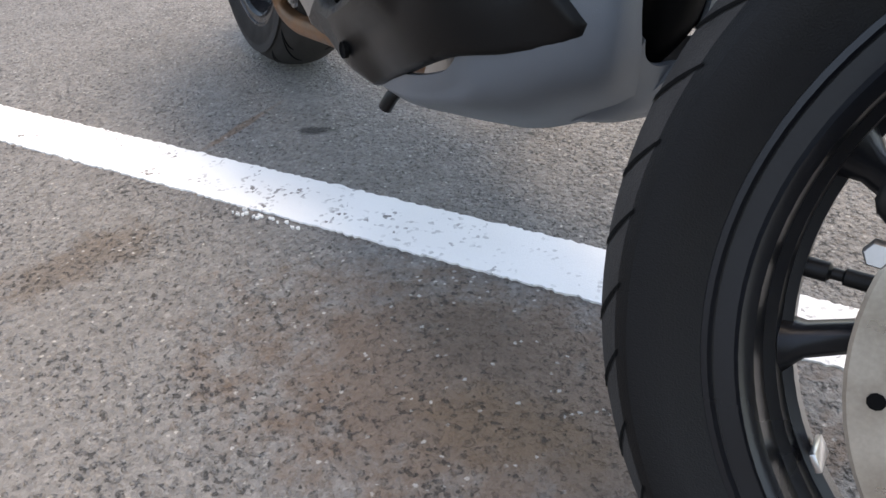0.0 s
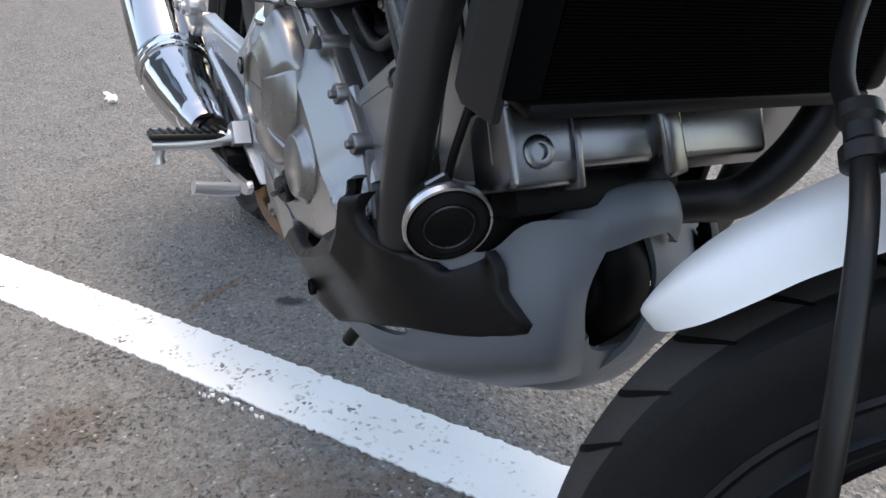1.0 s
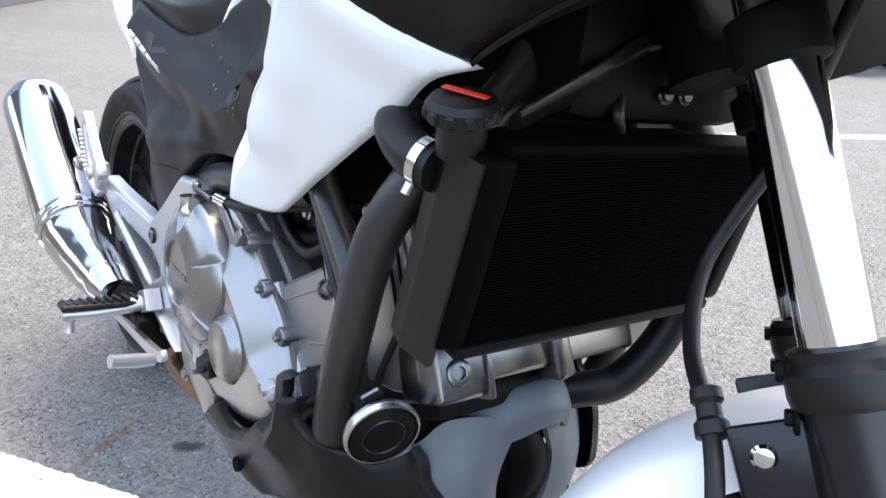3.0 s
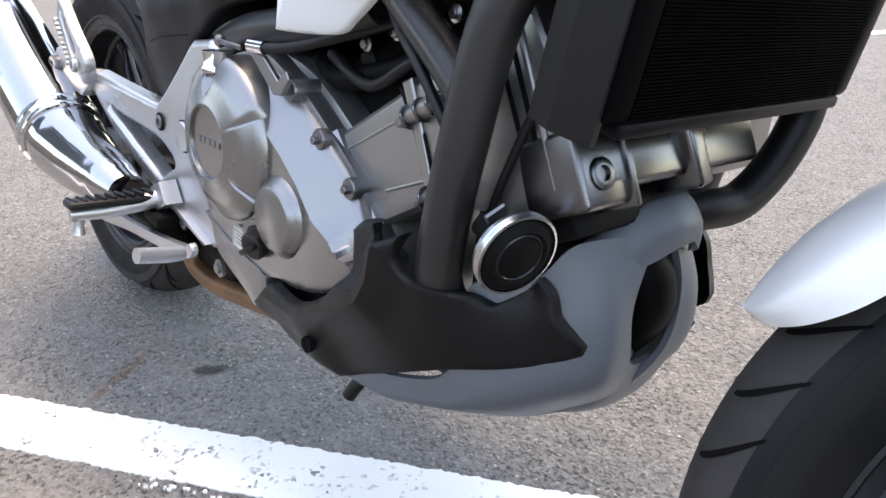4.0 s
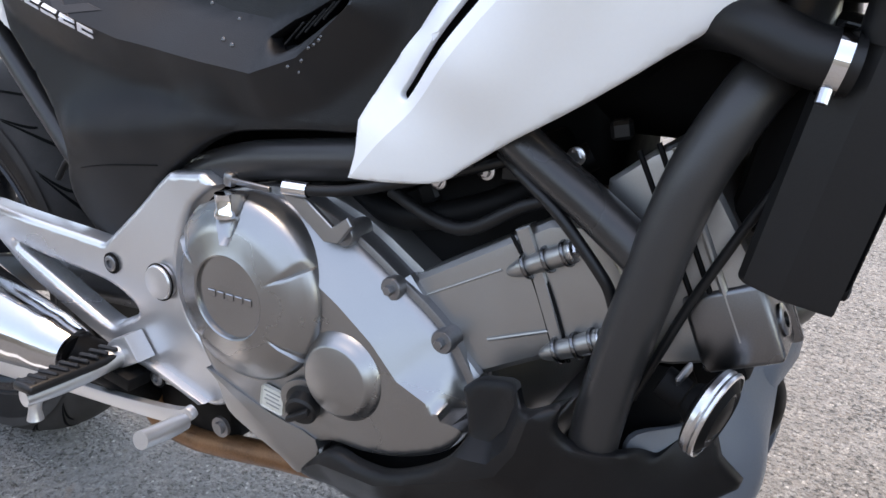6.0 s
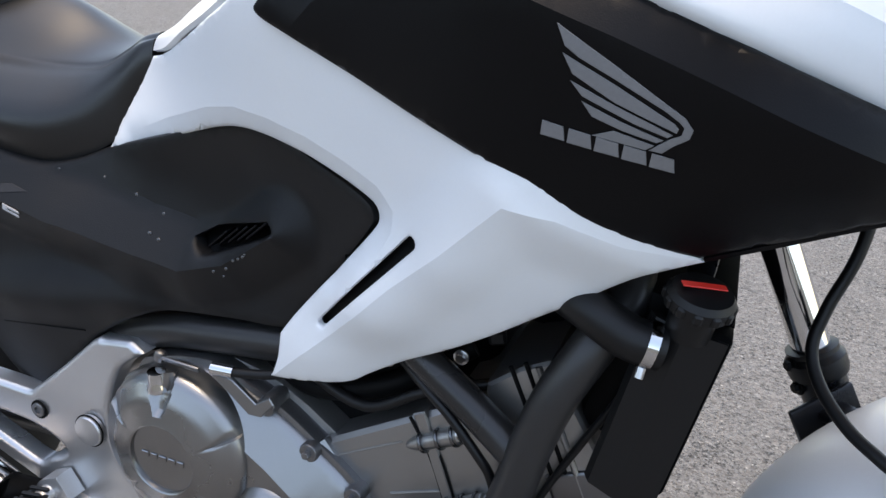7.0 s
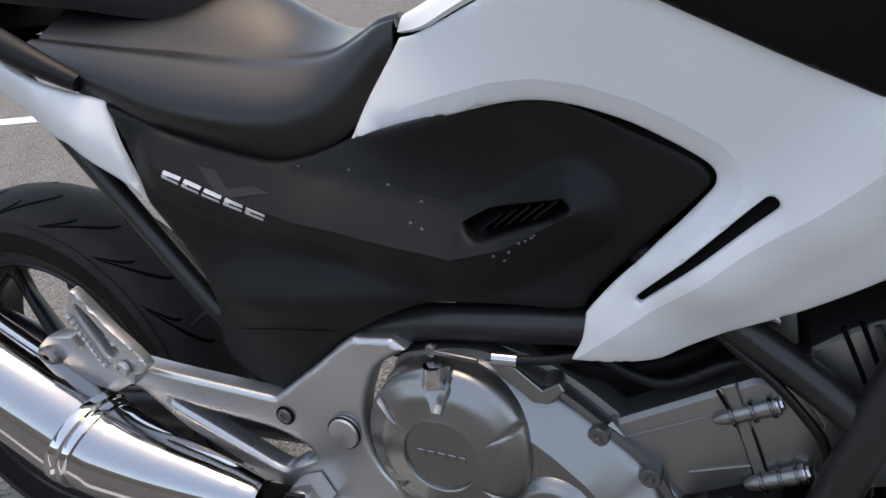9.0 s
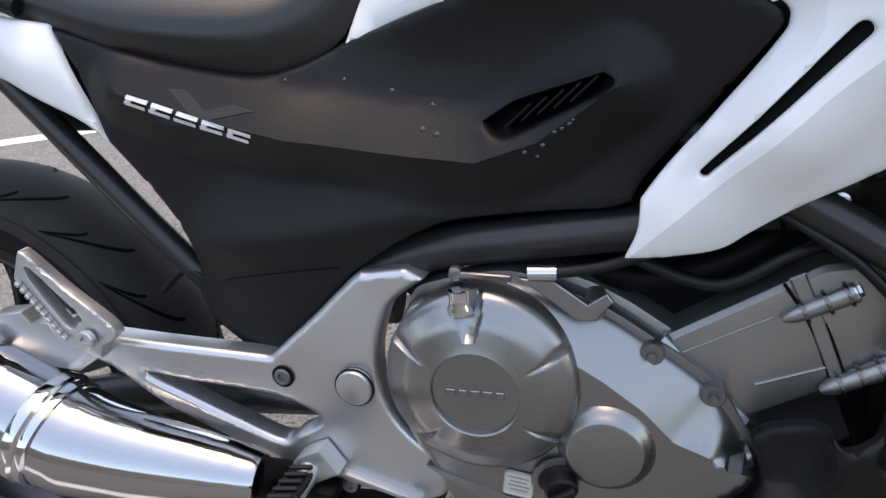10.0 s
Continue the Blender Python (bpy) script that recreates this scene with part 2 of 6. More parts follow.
def shell(outline, height, thick=0.006, roll=0.004, grid=0.009, holes=(), proud=0.0, mirror=False, smooth_corners=True, bm=None, chamfer=None, creases=()):
    """A moulded panel: the outline (x, z) laid on the sheet height(x, z), with rolled rims and thickness towards +y."""
    from mathutils.geometry import delaunay_2d_cdt
    loops = [rounded(outline) if smooth_corners else [p[:2] for p in outline]] + [rounded(h) for h in holes]
    dense = []
    for loop in loops:
        d = []
        for a, b in zip(loop, loop[1:] + loop[:1]):
            k = max(1, int(math.dist(a, b) / grid))
            d += [(a[0] + (b[0] - a[0]) * i / k, a[1] + (b[1] - a[1]) * i / k) for i in range(k)]
        dense.append(d)
    pts, edges = [], []
    for d in dense:
        s = len(pts)
        pts += d
        edges += [(s + i, s + (i + 1) % len(d)) for i in range(len(d))]
    rim = np.array(pts)
    for ring in (0.3, 1.0) + ((chamfer[0] / roll,) if chamfer else ()):
        for d in dense:
            c = len(d)
            for i in range(c):
                a, b = np.array(d[i - 1]), np.array(d[(i + 1) % c])
                t = b - a
                nrm = np.array((-t[1], t[0])) / (np.linalg.norm(t) + 1e-9)
                for sgn in (1, -1):
                    q = np.array(d[i]) + sgn * nrm * roll * ring
                    if inside(*q, dense[0]) and not any(inside(*q, h) for h in dense[1:]) and np.min(np.hypot(*(rim - q).T)) > roll * ring * 0.8:
                        pts.append(tuple(q))
    lo, hi = rim.min(0), rim.max(0)
    fixed = list(rim)
    for line in creases:
        d = []
        for a, b in zip(line, line[1:]):
            k = max(1, int(math.dist(a, b) / grid))
            d += [(a[0] + (b[0] - a[0]) * i / k, a[1] + (b[1] - a[1]) * i / k) for i in range(k)]
        d = [q for q in d + [line[-1]] if inside(*q, dense[0]) and np.min(np.hypot(*(rim - np.array(q)).T)) > 0.002]
        s = len(pts)
        pts += d
        fixed += [np.array(q) for q in d]
        edges += [(s + i, s + i + 1) for i in range(len(d) - 1) if math.dist(d[i], d[i + 1]) < grid * 2.2]
    fixed = np.array(fixed)
    for gx in np.arange(lo[0] + grid / 2, hi[0], grid):
        for i, gz in enumerate(np.arange(lo[1] + grid / 2, hi[1], grid)):
            q = (gx + (grid / 2 if i % 2 else 0), gz)
            if inside(*q, dense[0]) and not any(inside(*q, h) for h in dense[1:]) and np.min(np.hypot(*(rim - q).T)) > max(roll * 1.3, grid * 0.6) and np.min(np.hypot(*(fixed - q).T)) > grid * 0.5:
                pts.append(q)
    vs, es, fs, *_ = delaunay_2d_cdt([Vector(p) for p in pts], edges, [], 0, 1e-6)
    b = bmesh.new()
    s = -1 if mirror else 1
    front, back = [], []
    for v in vs:
        dist = np.min(np.hypot(*(rim - np.array(v)).T))
        sink = 0.0
        if dist < roll:
            sink = roll - math.sqrt(max(0.0, roll * roll - (roll - dist) ** 2))
        if chamfer and dist < chamfer[0]:
            sink += chamfer[1] * (1 - dist / chamfer[0])
        y = height(v.x, v.y) - proud + sink
        front.append(b.verts.new((v.x, s * y, v.y)))
        back.append(b.verts.new((v.x, s * (y + thick), v.y)))
    count = {}
    for f in fs:
        cx, cz = sum(vs[i].x for i in f) / 3, sum(vs[i].y for i in f) / 3
        if not inside(cx, cz, dense[0]) or any(inside(cx, cz, h) for h in dense[1:]):
            continue
        b.faces.new([front[i] for i in f])
        b.faces.new([back[i] for i in f[::-1]])
        for i in range(len(f)):
            e = (f[i], f[(i + 1) % len(f)])
            count[e] = 1
    for i, j in list(count):
        if (j, i) not in count:
            b.faces.new((front[j], front[i], back[i], back[j]))
    for v in [v for v in b.verts if not v.link_faces]:
        b.verts.remove(v)
    for e in b.edges if creases else ():
        p, q = (v.co for v in e.verts)
        if any(max(near_line(r.x, r.z, line) for r in (p, q, (p + q) / 2)) < 4e-4 for line in creases):
            e.smooth = False
    return join(bm, b)


def hexbolt(p, d, r=0.006, h=0.005, flange=True, bm=None):
    m = along(p, d)
    b = bmesh.new()
    if flange:
        lathe([(0, 0), (r * 1.5, 0), (r * 1.5, h * 0.3), (r * 1.1, h * 0.45), (0, h * 0.45)], 20, m, b)
    ring = []
    for y, k in ((0, 1), (h * 0.85, 1), (h, 0.85)):
        ring.append([b.verts.new(m @ Vector((k * r * math.cos(a), y, k * r * math.sin(a)))) for a in (math.pi / 3 * j for j in range(6))])
    for a, c in zip(ring, ring[1:]):
        for j in range(6):
            b.faces.new((a[j], a[(j + 1) % 6], c[(j + 1) % 6], c[j]))
    b.faces.new(ring[-1])
    return join(bm, b)


def socket(p, d, r=0.008, h=0.004, bm=None):
    """A round bolt head with a recessed socket."""
    m = along(p, d)
    return lathe([(0, -0.002), (r, -0.002), (r, h * 0.7), (r * 0.85, h), (r * 0.5, h), (r * 0.5, h * 0.2), (0, h * 0.2)], 24, m, bm)


def loft(rows, nu=6, nv=6, thick=0.005, close_u=False, mirror=False, bm=None, both=False):
    """A smooth skin through rows of points; thick walls it, both adds the mirrored half in the same mesh."""
    fine = [curve(r, nv) for r in rows]
    cols = [curve([f[j] for f in fine], nu, close_u) for j in range(len(fine[0]))]
    b = bmesh.new()
    for s in ((1, -1) if both else ((-1,) if mirror else (1,))):
        v = [[b.verts.new((p.x, s * p.y, p.z)) for p in c] for c in cols]
        n = len(v[0])
        for j in range(len(v) - 1):
            for i in range(n if close_u else n - 1):
                b.faces.new((v[j][i], v[j][(i + 1) % n], v[j + 1][(i + 1) % n], v[j + 1][i]))
    if both:
        bmesh.ops.remove_doubles(b, verts=b.verts, dist=0.0006)
    bmesh.ops.recalc_face_normals(b, faces=b.faces)
    if thick:
        bmesh.ops.solidify(b, geom=list(b.faces), thickness=thick)
    return join(bm, b)


# ---- the ground ----
def asphalt():
    m = bpy.data.materials.new("worn_asphalt")
    m.use_nodes = True
    n, l = m.node_tree.nodes, m.node_tree.links
    b = n["Principled BSDF"]
    tc = n.new("ShaderNodeTexCoord")

    def noise_node(scale, detail=4, rough=0.6, src=None):
        t = n.new("ShaderNodeTexNoise")
        t.inputs["Scale"].default_value, t.inputs["Detail"].default_value, t.inputs["Roughness"].default_value = scale, detail, rough
        l.new(src or tc.outputs["Object"], t.inputs["Vector"])
        return t.outputs["Fac"]

    def ranged(v, a, c, d, e):
        r = n.new("ShaderNodeMapRange")
        for k, x in zip(("From Min", "From Max", "To Min", "To Max"), (a, c, d, e)):
            r.inputs[k].default_value = x
        l.new(v, r.inputs["Value"])
        return r.outputs[0]

    def mix(f, a, c, mode="MIX"):
        x = n.new("ShaderNodeMix")
        x.data_type, x.blend_type = "RGBA", mode
        for sock, val in ((x.inputs[0], f), (x.inputs[6], a), (x.inputs[7], c)):
            if isinstance(val, tuple):
                sock.default_value = (*val, 1)
            elif isinstance(val, float):
                sock.default_value = val
            else:
                l.new(val, sock)
        return x.outputs[2]

    def math_node(op, a, c):
        x = n.new("ShaderNodeMath")
        x.operation = op
        for i, val in enumerate((a, c)):
            if isinstance(val, float):
                x.inputs[i].default_value = val
            else:
                l.new(val, x.inputs[i])
        return x.outputs[0]

    stones = n.new("ShaderNodeTexVoronoi")
    stones.inputs["Scale"].default_value = 120
    l.new(tc.outputs["Object"], stones.inputs["Vector"])
    chips = n.new("ShaderNodeTexVoronoi")
    chips.inputs["Scale"].default_value = 240
    l.new(tc.outputs["Object"], chips.inputs["Vector"])
    grey = n.new("ShaderNodeSeparateColor")
    l.new(stones.outputs["Color"], grey.inputs[0])
    grey2 = n.new("ShaderNodeSeparateColor")
    l.new(chips.outputs["Color"], grey2.inputs[0])
    tone = mix(ranged(grey.outputs[0], 0.0, 1.0, 0.0, 1.0), (0.182, 0.175, 0.165), (0.294, 0.284, 0.267))
    tone = mix(ranged(grey2.outputs[1], 0.93, 0.98, 0.0, 0.55), tone, (0.42, 0.41, 0.39))
    tone = mix(ranged(grey2.outputs[2], 0.90, 0.97, 0.0, 0.40), tone, (0.06, 0.058, 0.056))
    tone = mix(ranged(grey.outputs[2], 0.78, 0.97, 0.0, 0.22), tone, (0.23, 0.18, 0.14))
    tone = mix(ranged(noise_node(28, 6, 0.75), 0.42, 0.60, 0.0, 0.50), tone, (0.150, 0.144, 0.137))
    tone = mix(ranged(noise_node(2.2), 0.35, 0.7, 0.0, 0.35), tone, (0.20, 0.185, 0.165), "MIX")
    tone = mix(ranged(noise_node(0.35), 0.4, 0.65, 0.0, 0.25), tone, (0.30, 0.29, 0.275))

    def stain(x, y, rx, ry, turn, color, amount, tex=7.0, base=None):
        mp = n.new("ShaderNodeMapping")
        mp.vector_type = "TEXTURE"
        mp.inputs["Location"].default_value = (x, y, 0)
        mp.inputs["Rotation"].default_value = (0, 0, radians(turn))
        mp.inputs["Scale"].default_value = (rx, ry, 1)
        l.new(tc.outputs["Object"], mp.inputs["Vector"])
        ln = n.new("ShaderNodeVectorMath")
        ln.operation = "LENGTH"
        l.new(mp.outputs[0], ln.inputs[0])
        ragged = math_node("ADD", ln.outputs["Value"], ranged(noise_node(tex, 5, 0.7), 0.3, 0.7, -0.45, 0.45))
        f = ranged(ragged, 0.55, 1.15, amount, 0.0)
        return mix(f, base, color)

    tone = stain(1.12, -0.135, 0.34, 0.21, 32, (0.170, 0.118, 0.085), 0.82, 16.0, base=tone)
    tone = stain(1.04, -0.105, 0.085, 0.060, 20, (0.100, 0.072, 0.053), 0.50, 22.0, base=tone)
    tone = stain(1.17, -0.150, 0.110, 0.060, 40, (0.160, 0.104, 0.060), 0.55, 24.0, base=tone)
    tone = stain(0.605, -0.500, 0.125, 0.060, 105, (0.140, 0.100, 0.070), 0.55, 22.0, tone)
    tone = stain(0.394, -0.077, 0.040, 0.018, 60, (0.045, 0.043, 0.042), 0.95, 25.0, tone)
    tone = stain(0.30, -0.19, 0.105, 0.010, -55.6, (0.20, 0.105, 0.055), 0.55, 14.0, tone)
    # dark gaps between stones, and pale chipped stones, thicker in some places than in others
    patchy = ranged(noise_node(9, 3), 0.35, 0.65, -0.05, 0.05)
    holes = ranged(math_node("ADD", noise_node(105, 3, 0.62), patchy), 0.59, 0.68, 0.0, 0.66)
    tone = mix(holes, tone, (0.036, 0.033, 0.031))
    flint = n.new("ShaderNodeTexVoronoi")
    flint.inputs["Scale"].default_value = 130
    l.new(tc.outputs["Object"], flint.inputs["Vector"])
    pick = n.new("ShaderNodeSeparateColor")
    l.new(flint.outputs["Color"], pick.inputs[0])
    bright = math_node("MULTIPLY", ranged(math_node("ADD", pick.outputs[1], patchy), 0.90, 0.96, 0.0, 1.0), ranged(math_node("ADD", flint.outputs["Distance"], ranged(noise_node(300, 2), 0.3, 0.7, -0.15, 0.15)), 0.22, 0.40, 0.75, 0.0))
    tone = mix(bright, tone, (0.52, 0.50, 0.46))
    l.new(tone, b.inputs["Base Color"])
    b.inputs["Roughness"].default_value = 0.82
    b.inputs["Specular IOR Level"].default_value = 0.35
    bump = n.new("ShaderNodeBump")
    bump.inputs["Strength"].default_value, bump.inputs["Distance"].default_value = 1.0, 0.006
    h = math_node("ADD", ranged(stones.outputs["Distance"], 0.0, 0.6, 1.0, 0.0), math_node("MULTIPLY", noise_node(420, 3), 0.8))
    pits = ranged(noise_node(75, 2), 0.30, 0.42, -1.4, 0.0)
    l.new(math_node("ADD", math_node("ADD", h, pits), math_node("MULTIPLY", holes, -2.5)), bump.inputs["Height"])
    l.new(bump.outputs[0], b.inputs["Normal"])
    return m, mix, ranged, noise_node


ASPHALT = asphalt()[0]


def line_paint():
    """Road paint, worn through to the stones."""
    m = material("worn_white_road_paint", (0.74, 0.74, 0.72), 0.6, grain=0.5, grain_scale=500, vary=0.06)
    n, l = m.node_tree.nodes, m.node_tree.links
    b = n["Principled BSDF"]
    src = b.inputs["Base Color"].links[0].from_socket
    tc = next(x for x in n if x.type == "TEX_COORD")
    v = n.new("ShaderNodeTexVoronoi")
    v.inputs["Scale"].default_value = 190
    l.new(tc.outputs["Object"], v.inputs["Vector"])
    sep = n.new("ShaderNodeSeparateColor")
    l.new(v.outputs["Color"], sep.inputs[0])
    big = n.new("ShaderNodeTexNoise")
    big.inputs["Scale"].default_value, big.inputs["Detail"].default_value = 16, 5
    l.new(tc.outputs["Object"], big.inputs["Vector"])
    add = n.new("ShaderNodeMath")
    add.operation = "MULTIPLY"
    l.new(sep.outputs[0], add.inputs[0])
    l.new(big.outputs["Fac"], add.inputs[1])
    r = n.new("ShaderNodeMapRange")
    r.inputs["From Min"].default_value, r.inputs["From Max"].default_value = 0.45, 0.62
    l.new(add.outputs[0], r.inputs["Value"])
    x = n.new("ShaderNodeMix")
    x.data_type = "RGBA"
    l.new(r.outputs[0], x.inputs[0])
    l.new(src, x.inputs[6])
    x.inputs[7].default_value = (0.17, 0.16, 0.15, 1)
    l.new(x.outputs[2], b.inputs["Base Color"])
    return m


LINE = line_paint()

bm = bmesh.new()
bmesh.ops.create_grid(bm, x_segments=1, y_segments=1, size=400)
ground = tagged(part("ground", bm, ASPHALT, None, smooth=0), "worn light grey asphalt of an open car park with brown stains", "ground", kind="structure")


def road_line(name, a, b, width, label, ragged=0.006):
    """A painted stripe with ragged rims, 3 mm thick, from a to b."""
    rnd = random.Random(name)
    a, b = Vector((*a, 0)), Vector((*b, 0))
    d = (b - a).normalized()
    s = Vector((-d.y, d.x, 0))
    n = max(8, int((b - a).length / (0.006 if ragged else 0.5)))
    bm = bmesh.new()
    rows = []
    for i in range(n + 1):
        p = a + (b - a) * (i / n)
        w = [width / 2 + ragged * (noise.noise(p * 30 + Vector((0, 0, k * 9))) * 0.35 + rnd.uniform(-0.4, 0.4)) for k in (1, 2)]
        rows.append([bm.verts.new(q) for q in (p - s * w[0], p - s * w[0] + Vector((0, 0, 0.003)), p + s * w[1] + Vector((0, 0, 0.003)), p + s * w[1])])
    for p, q in zip(rows, rows[1:]):
        for k in range(3):
            bm.faces.new((p[k], p[k + 1], q[k + 1], q[k]))
    ob = part(name, bm, LINE, None, smooth=0)
    return tagged(ob, label, "road marking", kind="structure")


u33 = Vector((math.cos(radians(33.3)), math.sin(radians(33.3))))
c0 = Vector((0.52, -0.162)) + Vector((0.549, -0.836)) * 0.067
road_line("bay_line", c0 - u33 * 3.5, c0 + u33 * 5.0, 0.110, "worn white painted parking bay line on asphalt")
u27 = Vector((math.cos(radians(27)), math.sin(radians(27))))
road_line("bay_line", Vector((-2.45, 1.87)) - u27 * 0.3, Vector((-2.45, 1.87)) + u27 * 2.2, 0.11, "white painted bay line behind the motorcycle", 0.004)
u62 = Vector((math.cos(radians(62)), math.sin(radians(62))))
road_line("bay_line", Vector((-0.74, 3.86)) - u62 * 0.4, Vector((-0.74, 3.86)) + u62 * 4.0, 0.11, "white painted line farther across the car park", 0.0)
road_line("bay_line", (-5.95, 3.50), (-2.2, 10.8), 0.11, "long white painted line across the car park", 0.0)

# chips of paint beside the line
bm = bmesh.new()
rnd = random.Random(4)
for i in range(22):
    k = rnd.gauss(0.0, 0.035)
    p = Vector((0.622, -0.252)) + u33 * k + Vector((0.549, -0.836)) * rnd.gauss(0.004, 0.005)
    r = rnd.uniform(0.0012, 0.0038)
    ring = [bm.verts.new((p.x + r * rnd.uniform(0.5, 1.2) * math.cos(a), p.y + r * rnd.uniform(0.5, 1.2) * math.sin(a), 0.0035)) for a in (math.pi / 3 * j for j in range(6))]
    low = [bm.verts.new((v.co.x, v.co.y, 0)) for v in ring]
    bm.faces.new(ring)
    for j in range(6):
        bm.faces.new((ring[j], ring[(j + 1) % 6], low[(j + 1) % 6], low[j]))
tagged(part("paint_chips", bm, LINE, None, smooth=0), "loose white flecks of paint beside the bay line", "paint flecks", kind="stuff")

# a scrap of crumpled paper
bm = bmesh.new()
rnd = random.Random(11)
for j in range(3):
    m = pose(-1.15 + 0.03 * (j - 1), -0.235 + rnd.uniform(-0.01, 0.01), 0.012, rnd.uniform(-25, 25), rnd.uniform(-25, 25), 40 + rnd.uniform(-30, 30))
    box((0.045, 0.02, 0.012), m, 0.004, 1, bm)
for v in bm.verts:
    v.co += Vector((rnd.uniform(-0.003, 0.003) for _ in range(3)))
tagged(part("paper_scrap", bm, material("paper", (0.75, 0.73, 0.68), 0.8), None, smooth=0), "crumpled scrap of white paper lying on asphalt", "litter")

# ---- an unseen plain wall, added on the camera's side: cuts sky light, tints reflections ----
RENDERED = material("grey_brown_rendered_wall", (0.27, 0.25, 0.22), 0.85, grain=0.6, grain_scale=60, vary=0.2, vary_scale=0.8)
south = part("unseen_wall_south", box((40, 0.25, 2.4), pose(2, -9.0, 1.2), 0.02, 1), RENDERED, None, smooth=0)
tagged(south, "plain grey-brown rendered wall added out of view, cutting sky light", "wall", kind="structure")

# ---- the shed behind the car park ----
SHED = material("pale_blue_sheet_metal", (0.40, 0.50, 0.60), 0.4, 0.2, vary=0.1, vary_scale=1.5)
shed = thing("shed", "long shed with pale blue corrugated metal cladding", "building", kind="")
wa, wb = Vector((-4.0, -2.25, 0)), Vector((-17.0, 4.27, 0))
wd = (wb - wa).normalized()
wnorm = Vector((-wd.y, wd.x, 0)) * -1
length, rib = (wb - wa).length, 0.20
bm = bmesh.new()
prof = []
for i in range(int(length / rib)):
    for f, o in ((0.0, 0.0), (0.55, 0.0), (0.68, 0.03), (0.87, 0.03)):
        prof.append(wa + wd * (i + f) * rib + wnorm * o)
lo = [bm.verts.new(p + Vector((0, 0, 0.12))) for p in prof]
hi = [bm.verts.new(p + Vector((0, 0, 4.2))) for p in prof]
for i in range(len(prof) - 1):
    bm.faces.new((lo[i], lo[i + 1], hi[i + 1], hi[i]))
bmesh.ops.solidify(bm, geom=list(bm.faces), thickness=0.02)
part("wall", bm, SHED, shed, smooth=0)
mid = (wa + wb) / 2
ang = math.degrees(math.atan2(wd.y, wd.x))
part("base", box((length, 0.10, 0.13), pose(mid.x, mid.y, 0.065, 0, 0, ang), 0.01), material("dark_plinth", (0.10, 0.10, 0.10), 0.8), shed, "dark concrete plinth", smooth=0)
back = -wnorm * 3.0
part("roof", box((length + 0.4, 6.6, 0.12), pose(mid.x + back.x, mid.y + back.y, 4.3, 0, 0, ang), 0.02), SHED, shed, smooth=0)

# ---- the motorcycle ----
LEAN = -5.7
bike = thing("motorcycle", "white and black road motorcycle parked on asphalt, leaning on its stand", "motorcycle", pose(0, 0, 0, LEAN, 0, 0))


